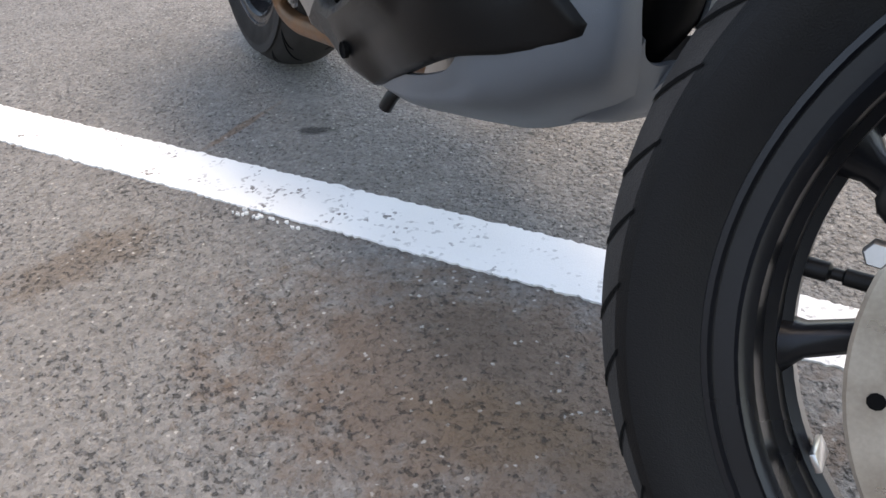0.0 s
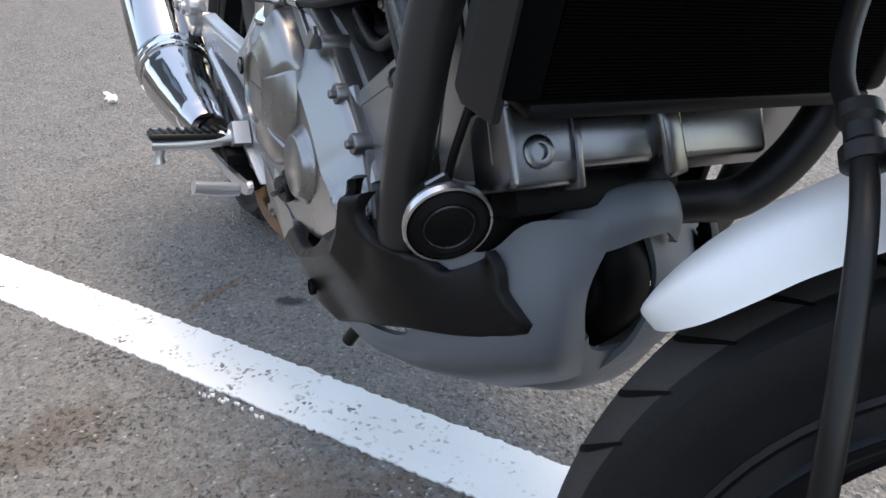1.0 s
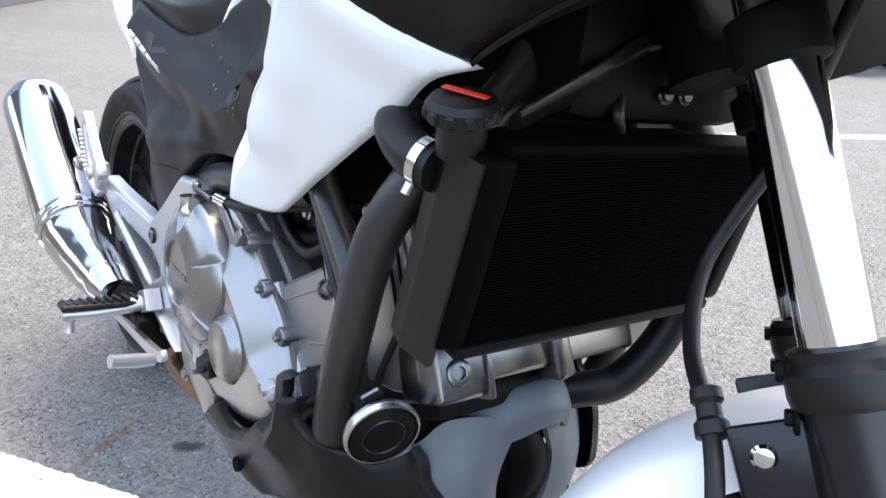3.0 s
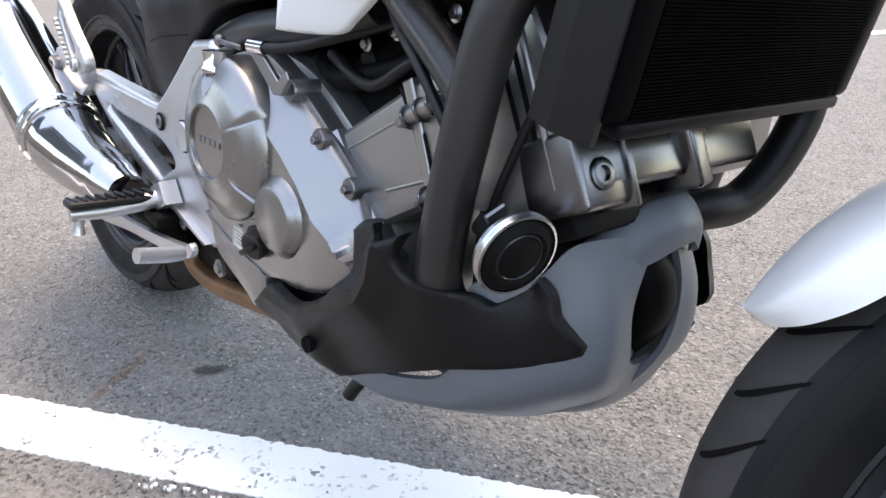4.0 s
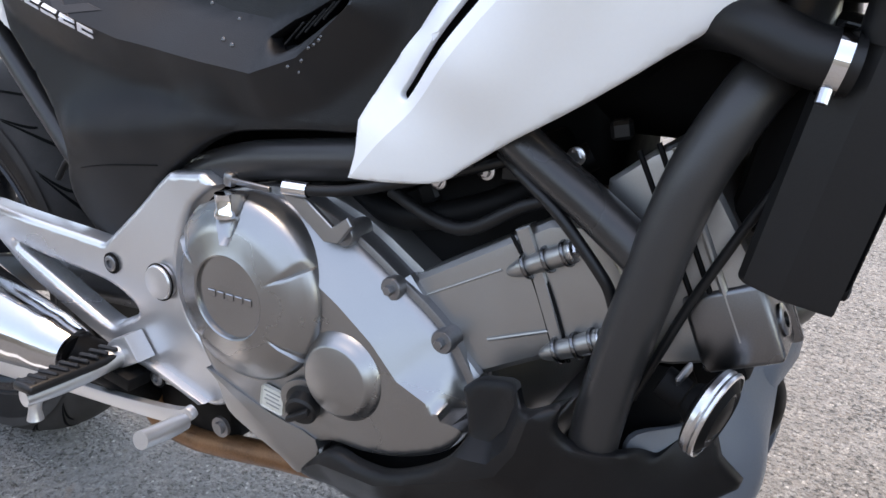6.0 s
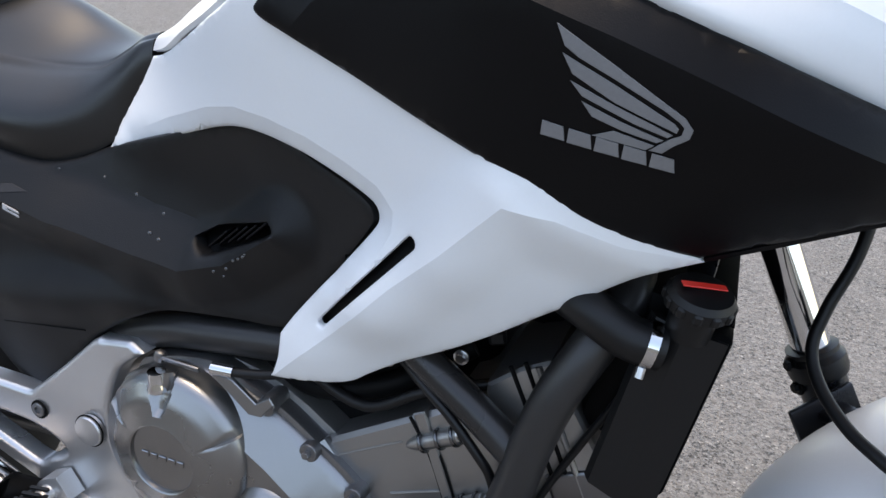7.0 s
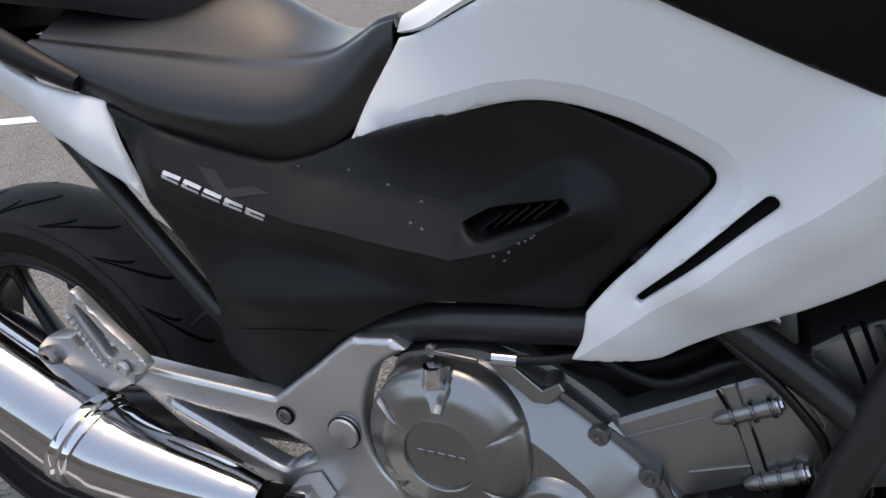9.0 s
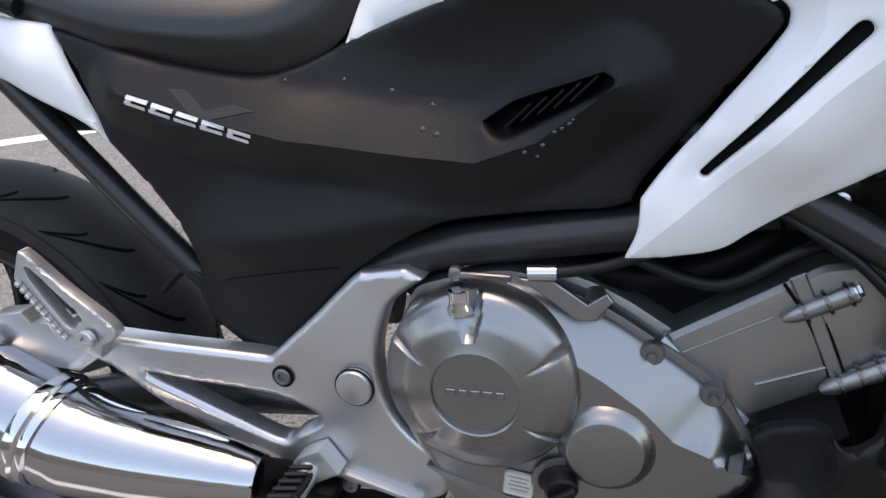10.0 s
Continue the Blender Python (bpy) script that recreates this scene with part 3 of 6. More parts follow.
def wheel(parent, radius, width, rim_r, rim_half, m, name, spokes, phase, grooves, cuts, worn=0.044):
    """Tyre, cast rim, spokes and hub round the y axis, laid out by m."""
    w = width / 2
    rimob = part("rim", lathe([(rim_r - 0.0065, -rim_half + 0.0025), (rim_r - 0.0045, -rim_half - 0.0012), (rim_r - 0.001, -rim_half - 0.0012), (rim_r, -rim_half + 0.001), (rim_r, -rim_half + 0.006), (rim_r - 0.014, -rim_half + 0.010), (rim_r - 0.020, -rim_half + 0.024),
                               (rim_r - 0.034, -0.014), (rim_r - 0.034, 0.014), (rim_r - 0.020, rim_half - 0.024), (rim_r - 0.014, rim_half - 0.010), (rim_r, rim_half - 0.006), (rim_r, rim_half - 0.001), (rim_r - 0.008, rim_half),
                               (rim_r - 0.024, rim_half - 0.003), (rim_r - 0.028, rim_half - 0.008), (rim_r - 0.030, 0.024), (rim_r - 0.036, 0.020), (rim_r - 0.037, 0.008), (rim_r - 0.043, 0.006), (rim_r - 0.043, -0.006), (rim_r - 0.037, -0.008), (rim_r - 0.036, -0.020), (rim_r - 0.030, -0.024), (rim_r - 0.028, -rim_half + 0.008), (rim_r - 0.024, -rim_half + 0.003), (rim_r - 0.021, -rim_half + 0.0015), (rim_r - 0.018, -rim_half + 0.0045)], 96, m, closed=True), RIM, parent, "black cast alloy rim", 25)
    rimob.name = name
    b = bmesh.new()
    prof = [(rim_r - 0.010, -rim_half + 0.004), (rim_r + 0.004, -rim_half - 0.003), (rim_r + 0.018, -w * 0.93), (radius - 0.048, -w), (radius - 0.033, -w * 0.985)]
    for a in range(-7, 8):
        t = a / 7 * 1.30
        prof.append((radius - 0.060 + 0.060 * math.cos(t) ** 0.9 if abs(t) < 1.5 else radius - 0.06, w * 0.97 * math.sin(t) / math.sin(1.30)))
    prof += [(radius - 0.033, w * 0.985), (radius - 0.048, w), (rim_r + 0.018, w * 0.93), (rim_r + 0.004, rim_half + 0.003), (rim_r - 0.010, rim_half - 0.004)]
    lathe(prof, 120, m, b)
    tyre = part("tyre", b, RUBBER, rimob, "black road tyre with curved tread grooves", 50)
    tyre.data.materials.append(TREAD)
    inv = m.inverted()
    for p in tyre.data.polygons:
        q = inv @ p.center
        if math.hypot(q.x, q.z) > radius - worn:
            p.material_index = 1

    def tread(t):
        return radius - 0.060 + 0.060 * max(0.0, math.cos(t)) ** 0.9, w * 0.97 * math.sin(t) / math.sin(1.30)
    # grooves are dark strips laid on the tread, their inner shade put into the colour
    g = bmesh.new()
    for i in range(grooves):
        for side in (-1, 1):
            for kind, (t0, t1, sweep_, wide) in enumerate(cuts):
                base = 2 * math.pi * (i + 0.5 * (side > 0) + 0.48 * kind) / grooves
                prev = None
                for k in range(9):
                    f = k / 8
                    t = side * (t0 + (t1 - t0) * f)
                    a = base + sweep_ * f ** 1.6
                    r, y = tread(t)
                    wd_ = wide * math.sin(math.pi * min(0.97, 0.08 + 0.84 * f)) ** 0.5
                    da = wd_ / radius
                    cur = [g.verts.new(m @ Vector(((r + 0.0006) * math.cos(a + s), y * 1.004, (r + 0.0006) * math.sin(a + s)))) for s in (-da / 2, da / 2)]
                    if prev:
                        g.faces.new((prev[0], prev[1], cur[1], cur[0]))
                    prev = cur
    part("tread_groove", g, GROOVE, rimob, smooth=0)["kind"] = "stuff"
    b = lathe([(0, -0.062), (0.022, -0.062), (0.026, -0.056), (0.034, -0.045), (0.040, -0.02), (0.040, 0.02), (0.034, 0.045), (0.026, 0.056), (0, 0.062)], 40, m)
    part("hub", b, RIM, rimob)
    for i in range(spokes):
        a = phase + 2 * math.pi * i / spokes
        lean_ = 0.10 * (1 if i % 2 else -1)
        s = bmesh.new()
        r0, r1 = 0.030, rim_r - 0.036
        secs = []
        for f, wd_, dp in ((0, 0.026, 0.034), (0.25, 0.020, 0.030), (0.7, 0.017, 0.022), (0.92, 0.020, 0.024), (1, 0.034, 0.034)):
            r = r0 + (r1 - r0) * f
            aa = a + lean_ * (1 - f) * 2.2
            c, t = Vector((r * math.cos(aa), 0, r * math.sin(aa))), Vector((-math.sin(a), 0, math.cos(a)))
            secs.append([s.verts.new(m @ (c + t * (wd_ / 2 * x) + Vector((0, dp / 2 * y, 0)))) for x, y in ((-1, -0.5), (-0.5, -1), (0.5, -1), (1, -0.5), (1, 0.5), (0.5, 1), (-0.5, 1), (-1, 0.5))])
        for p, q in zip(secs, secs[1:]):
            for j in range(8):
                s.faces.new((p[j], p[(j + 1) % 8], q[(j + 1) % 8], q[j]))
        part("spoke", s, RIM, rimob, smooth=50)
    return rimob


# rear wheel and swinging arm
wheel(bike, 0.312, 0.158, 0.229, 0.068, pose(0, 0, 0.312), "rear_wheel", 10, 0.25, 18, ((0.22, 1.08, 0.30, 0.0090), (0.60, 1.10, 0.16, 0.0075)))
b = bmesh.new()
sweep([(0.54, -0.115, 0.40), (0.35, -0.125, 0.385), (0.15, -0.125, 0.345), (-0.04, -0.12, 0.312)], [0.034, 0.030, 0.026, 0.022], 12, 6, b, flat=0.6)
sweep([(0.54, 0.115, 0.40), (0.35, 0.125, 0.385), (0.15, 0.125, 0.345), (-0.04, 0.12, 0.312)], [0.034, 0.030, 0.026, 0.022], 12, 6, b, flat=0.6)
sweep([(0.45, -0.12, 0.39), (0.45, 0.12, 0.39)], 0.028, 12, 2, b)
part("swinging_arm", b, TUBE, bike)
b = sweep([(0.54, -0.15, 0.46), (0.54, 0.15, 0.46)], 0.018, 16, 2)
part("pivot_shaft", b, STEEL, bike)
part("shock_absorber", sweep([(0.43, 0.0, 0.40), (0.46, 0.0, 0.66)], 0.035, 20, 2), INNER, bike)

# front wheel, fork and mudguard: turned to the left
FRONT = Matrix.Translation((1.566, -0.022, 0.308)) @ pose(0, 0, 0, 0, -27, 0) @ pose(0, 0, 0, 0, 0, 31.2) @ pose(0, 0, 0, 0, 27, 0)
frontw = wheel(bike, 0.306, 0.118, 0.233, 0.048, FRONT, "front_wheel", 10, radians(-160), 20, ((0.24, 0.98, -0.120, 0.0062), (0.24, 0.98, -0.120, 0.0062)), 0.022)
b = bmesh.new()
disc_prof = [(0.090, -0.076), (0.155, -0.076), (0.157, -0.0745), (0.155, -0.071), (0.090, -0.071)]
lathe(disc_prof, 72, FRONT, b, closed=True)
for i in range(6):
    a = 2 * math.pi * i / 6
    q = Vector((math.cos(a), 0, math.sin(a)))
    part("disc_arm", sweep([FRONT @ (q * 0.03 + Vector((0, -0.066, 0))), FRONT @ (q * 0.10 + Vector((0, -0.073, 0)))], 0.010, 8, 1, flat=0.4), DISC, frontw)
part("brake_disc", b, DISC, frontw, "drilled steel brake disc")
# holes are dark discs on the steel, coloured like the shade inside them
b = bmesh.new()
for i in range(36):
    a, r = 2 * math.pi * i / 36, (0.109, 0.125, 0.142)[i % 3]
    lathe([(0, -0.0768), (0.0045, -0.0768), (0.0045, -0.0755), (0, -0.0755)], 10, FRONT @ Matrix.Translation((r * math.cos(a), 0, r * math.sin(a))), b)
part("disc_hole", b, GROOVE, frontw, smooth=0)["kind"] = "stuff"
va = radians(-174.5)
b = lathe([(0.0, -0.003), (0.006, -0.003), (0.006, 0.012), (0.0035, 0.014), (0.0035, 0.020), (0.0052, 0.021), (0.0052, 0.036), (0, 0.037)], 14, FRONT @ along((0.190 * math.cos(va), 0, 0.190 * math.sin(va)), (-math.cos(va), 0, -math.sin(va))))
part("tyre_valve", b, HOSE, frontw, "black rubber tyre valve")
part("wheel_weight", box((0.004, 0.03, 0.012), FRONT @ pose(0.186 * math.cos(radians(-140)), -0.01, 0.186 * math.sin(radians(-140)), 0, 140, 0), 0.001), STEEL, frontw, "small grey balance weight")

FD = Vector((-math.sin(radians(27)), 0, math.cos(radians(27))))
for s in (-1, 1):
    foot = Vector((0.010, -0.098, 0.0)) if s < 0 else Vector((0.006, 0.132, 0.0))
    f = lambda k: FRONT @ (foot + FD * k)
    leg = part("fork_leg", sweep([f(-0.03), f(0.02), f(0.05), f(0.18), f(0.362)], [0.016, 0.026, 0.024, 0.023, 0.0265], 24, 4), RIM, bike, "black lower fork leg")
    part("dust_seal", lathe([(0.0205, 0.0), (0.030, 0.0), (0.0315, 0.006), (0.0315, 0.020), (0.027, 0.026), (0.0275, 0.032), (0.0205, 0.034)], 36, along(f(0.345), f(0.4) - f(0.3))), HOSE, leg)
    part("stanchion", sweep([f(0.34), f(0.72)], 0.0205, 36, 1), CHROME, leg, "chromed fork tube with sky reflections")
    part("fork_clamp", lathe([(0.0205, 0), (0.027, 0.003), (0.028, 0.03), (0.0205, 0.034)], 30, along(f(0.535), f(0.6) - f(0.55))), INNER, leg)
    for k in (0.325, 0.352):
        part("leg_bolt", hexbolt(FRONT @ (foot + FD * k + Vector((-0.030, 0, 0))), FRONT.to_3x3() @ Vector((-1, 0, -0.3)), 0.006, 0.008), INNER, leg)
part("axle", sweep([FRONT @ Vector((0.010, -0.125, 0)), FRONT @ Vector((0.010, 0.125, 0))], 0.011, 16, 1), STEEL, bike)
part("fork_yoke", box((0.07, 0.24, 0.04), FRONT @ Matrix.Translation(FD * 0.60 + Vector((0.0, 0, 0))) @ pose(0, 0, 0, 0, -27, 0), 0.012), RIM, bike)
# brake caliper behind the leg
b = bmesh.new()
box((0.050, 0.054, 0.066), FRONT @ pose(-0.134, -0.086, 0.056, 0, -72, 0), 0.012, 3, b)
box((0.034, 0.070, 0.05), FRONT @ pose(-0.146, -0.088, 0.085, 0, -62, 0), 0.010, 3, b)
sweep([FRONT @ Vector((-0.13, -0.10, 0.10)), FRONT @ Vector((-0.05, -0.1, 0.13))], 0.013, 12, 1, b)
cal = part("brake_caliper", b, HOSE, bike, "black brake caliper")
for q in ((-0.160, -0.117, 0.030), (-0.150, -0.124, 0.095)):
    part("caliper_bolt", hexbolt(FRONT @ Vector(q), FRONT.to_3x3() @ Vector((0, -1, 0)), 0.006, 0.008, False), STEEL, cal, "bright zinc bolt")
# mudguard
rows = []
for a in (153.9, 153.5, 152.3, 150, 146, 141, 134, 124, 110, 94, 78, 62, 48):
    t = radians(a)
    tip = max(0.0, (a - 135.3) / 18.6)
    r = 0.338 - 0.006 * tip ** 2
    w = 0.074 * math.sqrt(max(0.012, 1 - tip ** 3.6))
    dip = 0.042 * (1 - 0.65 * tip ** 3)
    rows.append([(x_ * math.cos(t), y_, x_ * math.sin(t)) for x_, y_ in ((r - dip, -w), (r - dip * 0.35, -w * 0.93), (r - 0.003, -w * 0.5), (r, 0.0), (r - 0.003, w * 0.5), (r - dip * 0.35, w * 0.93), (r - dip, w))])
b = loft([[tuple(FRONT @ Vector(p)) for p in r] for r in rows], 5, 4, 0.003)
guard = part("front_mudguard", b, WHITE, bike, "glossy white front mudguard", 60)
for s in (-1, 1):
    b = bmesh.new()
    box((0.075, 0.008, 0.055), FRONT @ pose(-0.157, 0.098 * s, 0.266, 0, -30, 0), 0.003, 2, b)
    box((0.03, 0.04, 0.012), FRONT @ pose(-0.157, 0.082 * s, 0.276, 0, -30, 0), 0.003, 2, b)
    part("mudguard_stay", b, RIM, guard, "black mudguard stay")
    part("stay_bolt", lathe([(0, 0), (0.0075, 0), (0.0075, 0.003), (0.0055, 0.005), (0, 0.0055)], 24, FRONT @ along((-0.179, 0.102 * s, 0.264), (0, s, 0))), CHROME, guard, "round bright bolt")
# brake hose down the fork
b = sweep([FRONT @ Vector(p) for p in ((-0.205, 0.000, 0.58), (-0.218, 0.004, 0.46), (-0.238, 0.012, 0.396), (-0.247, 0.012, 0.358), (-0.245, -0.005, 0.327), (-0.236, -0.036, 0.300), (-0.224, -0.066, 0.284), (-0.213, -0.086, 0.272), (-0.197, -0.116, 0.236), (-0.180, -0.134, 0.17), (-0.168, -0.130, 0.11))], 0.0058, 16, 8)
hose = part("brake_hose", b, HOSE, bike, "black rubber brake hose")
b = lathe([(0.005, -0.016), (0.0095, -0.015), (0.010, -0.008), (0.0075, -0.005), (0.0078, 0.003), (0.0105, 0.006), (0.0105, 0.014), (0.005, 0.016)], 24, FRONT @ along((-0.213, -0.086, 0.273), (0.45, -0.45, -0.8)))
part("hose_grommet", b, HOSE, hose, "ribbed rubber grommet")


# ---- frame ----
def bar(name, pts, r, mat=TUBE, label="", both=True, sides=24):
    ob = part(name, sweep(pts, r, sides, 8), mat, bike, label)
    if both:
        part(name, sweep([(x, -y, z) for x, y, z in pts], r, sides, 8), mat, bike, label)
    return ob


bar("down_tube", [(1.068, -0.165, 0.385), (1.072, -0.187, 0.425), (1.084, -0.192, 0.490), (1.097, -0.193, 0.545), (1.109, -0.193, 0.597), (1.123, -0.190, 0.642), (1.144, -0.178, 0.686), (1.162, -0.150, 0.720), (1.160, -0.105, 0.765), (1.150, -0.06, 0.82)], 0.0192, label="thick dark grey frame tube")
bar("cross_tube", [(1.092, -0.186, 0.572), (1.049, -0.178, 0.599), (0.989, -0.168, 0.634), (0.90, -0.15, 0.69)], 0.0165, label="dark grey frame tube")
bar("side_tube", [(0.935, -0.150, 0.625), (0.90, -0.154, 0.612), (0.865, -0.155, 0.605), (0.760, -0.153, 0.590), (0.700, -0.150, 0.580), (0.640, -0.146, 0.562), (0.585, -0.142, 0.535), (0.55, -0.14, 0.49)], 0.0195, label="dark grey frame tube")
bar("seat_rail", [(0.56, -0.135, 0.41), (0.408, -0.132, 0.540), (0.225, -0.130, 0.738), (0.12, -0.125, 0.85)], 0.0138, label="dark grey seat rail tube")

# ---- engine ----
part("crankcase", prism(rounded([(0.665, 0.52), (0.72, 0.565), (0.83, 0.55), (0.95, 0.46), (0.98, 0.36), (0.93, 0.31), (0.80, 0.285), (0.72, 0.30), (0.67, 0.38)], 4), -0.150, 0.16, 0.01), CASTING, bike, "silver engine case")
cover_line = [(0.660, 0.532), (0.688, 0.549), (0.755, 0.561), (0.806, 0.545), (0.842, 0.529), (0.881, 0.503), (0.925, 0.470), (0.948, 0.437), (0.968, 0.407), (0.968, 0.391), (0.950, 0.369), (0.908, 0.349), (0.866, 0.340), (0.833, 0.339), (0.803, 0.330), (0.760, 0.332), (0.720, 0.338), (0.695, 0.352), (0.676, 0.372), (0.662, 0.395), (0.652, 0.420), (0.648, 0.470)]
# flange in a darker metal: its reflection of dark surroundings is put into the colour
flange = part("cover_flange", prism(rounded([(0.80 + (x - 0.80) * (1.045 if x > 0.8 else 1.0), 0.43 + (z - 0.43) * 1.04) for x, z in cover_line], 4), -0.169, -0.14, 0.003, 2), DARKSTEEL, bike, "clutch cover flange, darkened for the dark surroundings it mirrors")
CREST = [(0.690, 0.545), (0.755, 0.532), (0.800, 0.503), (0.840, 0.478), (0.873, 0.453), (0.900, 0.424), (0.930, 0.412)]
OUTER = [(0.682, 0.547), (0.755, 0.561), (0.806, 0.545), (0.842, 0.529), (0.881, 0.503), (0.925, 0.470), (0.948, 0.437), (0.960, 0.405)]


def crest(x, z):
    """The cover's face: level inside the crest, falling off to the flange beyond it."""
    i = next((k for k in range(len(CREST) - 1) if x < CREST[k + 1][0]), len(CREST) - 2)
    (ax, az), (bx, bz) = CREST[i], CREST[i + 1]
    over = z - (az + (bz - az) * (x - ax) / (bx - ax))
    if over <= 0 or x < 0.69:
        return -0.199
    a, b_ = near_line(x, z, CREST), near_line(x, z, OUTER)
    return -0.199 + 0.028 * a / (a + b_ + 1e-6)


k = 0.985
cx_, cz_ = 0.79, 0.425
part("clutch_cover", shell([(cx_ + (x - cx_) * k, cz_ + (z - cz_) * k) for x, z in cover_line], crest, 0.02, 0.006, 0.0055, creases=[CREST]), SILVER, bike, "silver painted cast clutch cover", 40)
DC = Vector((0.731, -0.189, 0.469))
b = lathe([(0.0900, 0.040), (0.0898, -0.009), (0.0885, -0.013), (0.085, -0.0175), (0.0803, -0.0201), (0.0756, -0.0227), (0.071, -0.0253), (0.066, -0.028), (0.0605, -0.0295), (0.055, -0.031), (0.0495, -0.0325), (0.044, -0.034), (0.041, -0.035), (0.0395, -0.034), (0.039, -0.031), (0, -0.031)], 288, Matrix.Translation(DC))
for v in b.verts:
    q = v.co - DC
    r, a = math.hypot(q.x, q.z), math.atan2(q.z, q.x)
    if 0.0445 < r < 0.0915:
        for deg, hand in ((26, 1), (-36, 1), (152, -1), (-132, -1)):
            d = hand * ((a - radians(deg) + math.pi) % (2 * math.pi) - math.pi) * r
            wide = 0.011 * (r - 0.049) / 0.040
            if wide > 0 and -0.0015 < d < wide:
                v.co.y += 0.0062 * (r - 0.049) / 0.040 * ((d + 0.0015) / 0.0015 if d < 0 else 1 - d / wide)
        d = abs((a - radians(93) + math.pi) % (2 * math.pi) - math.pi) * r
        half = 0.012 * min(1.0, math.sqrt(max(0.0, (r - 0.050) / 0.02)))
        if d < half:
            v.co.y += 0.007 * math.sqrt(1 - (d / half) ** 2)
dome = part("clutch_dome", b, SILVER, bike, "round silver dome with a recessed disc", 28)
b = bmesh.new()
for i, w_ in enumerate((0.009, 0.008, 0.009, 0.009, 0.008)):
    box((w_, 0.002, 0.007), pose(DC.x - 0.022 + i * 0.0112, DC.y - 0.0316, DC.z, 0, 0, 0), 0.0008, 1, b)
part("maker_mark", b, SILVER, dome, "raised maker's mark, cast in silver", smooth=0)
part("cover_skirt", prism(rounded([(0.674, 0.374), (0.688, 0.362), (0.696, 0.342), (0.710, 0.328), (0.768, 0.305), (0.789, 0.294), (0.806, 0.306), (0.812, 0.338), (0.75, 0.350)], 3), -0.201, -0.14, 0.004, 2), SILVER, bike, "silver lower skirt of the clutch cover")
# black slab standing in for the shade under the clutch cover's lower edge
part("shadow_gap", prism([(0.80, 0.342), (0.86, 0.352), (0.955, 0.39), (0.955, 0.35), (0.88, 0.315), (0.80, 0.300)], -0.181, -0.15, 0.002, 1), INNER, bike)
# lever boss on top of the dome
b = bmesh.new()
sweep([(0.722, -0.192, 0.532), (0.722, -0.199, 0.545), (0.722, -0.198, 0.562)], [0.007, 0.012, 0.0125], 20, 6, b)
part("lever_boss", b, SILVER, dome)
b = lathe([(0, 0), (0.0115, 0), (0.0115, 0.005), (0.0095, 0.008), (0.0095, 0.022), (0, 0.023)], 20, along((0.719, -0.206, 0.541), (0, -0.06, 1)))
part("lever_cap", b, CHROME, dome, "bright metal cap")
b = bmesh.new()
box((0.050, 0.004, 0.006), pose(0.738, -0.196, 0.571, 20, 2, 0), 0.0015, 2, b)
box((0.012, 0.010, 0.014), pose(0.713, -0.194, 0.572, 0, 10, 0), 0.004, 2, b)
part("clutch_lever", b, DARKSTEEL, bike, "zinc clutch arm")
part("cable_end", sweep([(0.776, -0.192, 0.574), (0.800, -0.189, 0.574)], 0.0068, 14, 1), CHROME, bike)
b = bmesh.new()
sweep([(0.80, -0.189, 0.574), (0.84, -0.182, 0.579), (0.90, -0.165, 0.595), (0.98, -0.14, 0.62)], 0.005, 12, 6, b)
part("clutch_cable", b, HOSE, bike)
b = prism([(0.768, 0.568), (0.798, 0.566), (0.826, 0.546), (0.842, 0.557), (0.847, 0.550), (0.832, 0.532), (0.817, 0.531), (0.794, 0.549)], -0.191, -0.186, 0.001, 1)
part("cable_bracket", b, SILVER, bike, "zinc cable bracket")

SC = Vector((0.842, -0.200, 0.412))
part("round_cover", lathe([(0.046, 0.010), (0.043, 0.001), (0.039, -0.003), (0.0355, -0.0065), (0.0335, -0.0095), (0.0315, -0.0105), (0, -0.0110)], 56, Matrix.Translation(SC)), SILVER, bike, "small round silver cover", 30)
capm = along((0.800, -0.196, 0.374), (0.25, -1, -0.25))
b = lathe([(0.019, 0.0), (0.020, 0.004), (0.016, 0.006), (0.0155, 0.016), (0.013, 0.018), (0, 0.018)], 32, capm)
cap = part("oil_filler_cap", b, HOSE, bike, "black plastic oil filler cap")
b = bmesh.new()
box((0.027, 0.009, 0.006), capm @ pose(0, 0.021, 0, 0, 30, 0), 0.002, 2, b)
part("cap_grip", b, HOSE, cap)
part("cap_recess", lathe([(0.024, 0.0), (0.0265, 0.001), (0.0265, 0.004), (0.020, 0.004)], 32, along((0.800, -0.195, 0.374), (0.25, -1, -0.25))), CASTING, bike)
b = bmesh.new()
box((0.028, 0.0016, 0.024), pose(0.763, -0.2025, 0.366, 0, 8, 0), 0.003, 2, b)
lab = part("engine_label", b, material("pale_label", (0.48, 0.46, 0.40), 0.5), bike, "small pale label with fine print")
b = bmesh.new()
for i in range(4):
    box((0.020 - 0.004 * (i % 2), 0.0005, 0.0012), pose(0.763, -0.2035, 0.373 - i * 0.0045, 0, 8, 0), 0, 1, b)
part("label_print", b, DECAL, lab, smooth=0)
# bosses take the flange's darker metal, dark reflections included in the colour
for x_, z_ in ((0.829, 0.536), (0.879, 0.497), (0.931, 0.461)):
    boss = part("cover_boss", lathe([(0.0108, 0.03), (0.0108, 0.0), (0.0095, -0.002), (0, -0.002)], 24, pose(x_, -0.177, z_)), DARKSTEEL, bike)
    part("cover_bolt", hexbolt((x_, -0.179, z_), (0, -1, 0), 0.0046, 0.006, False), DARKSTEEL, boss)
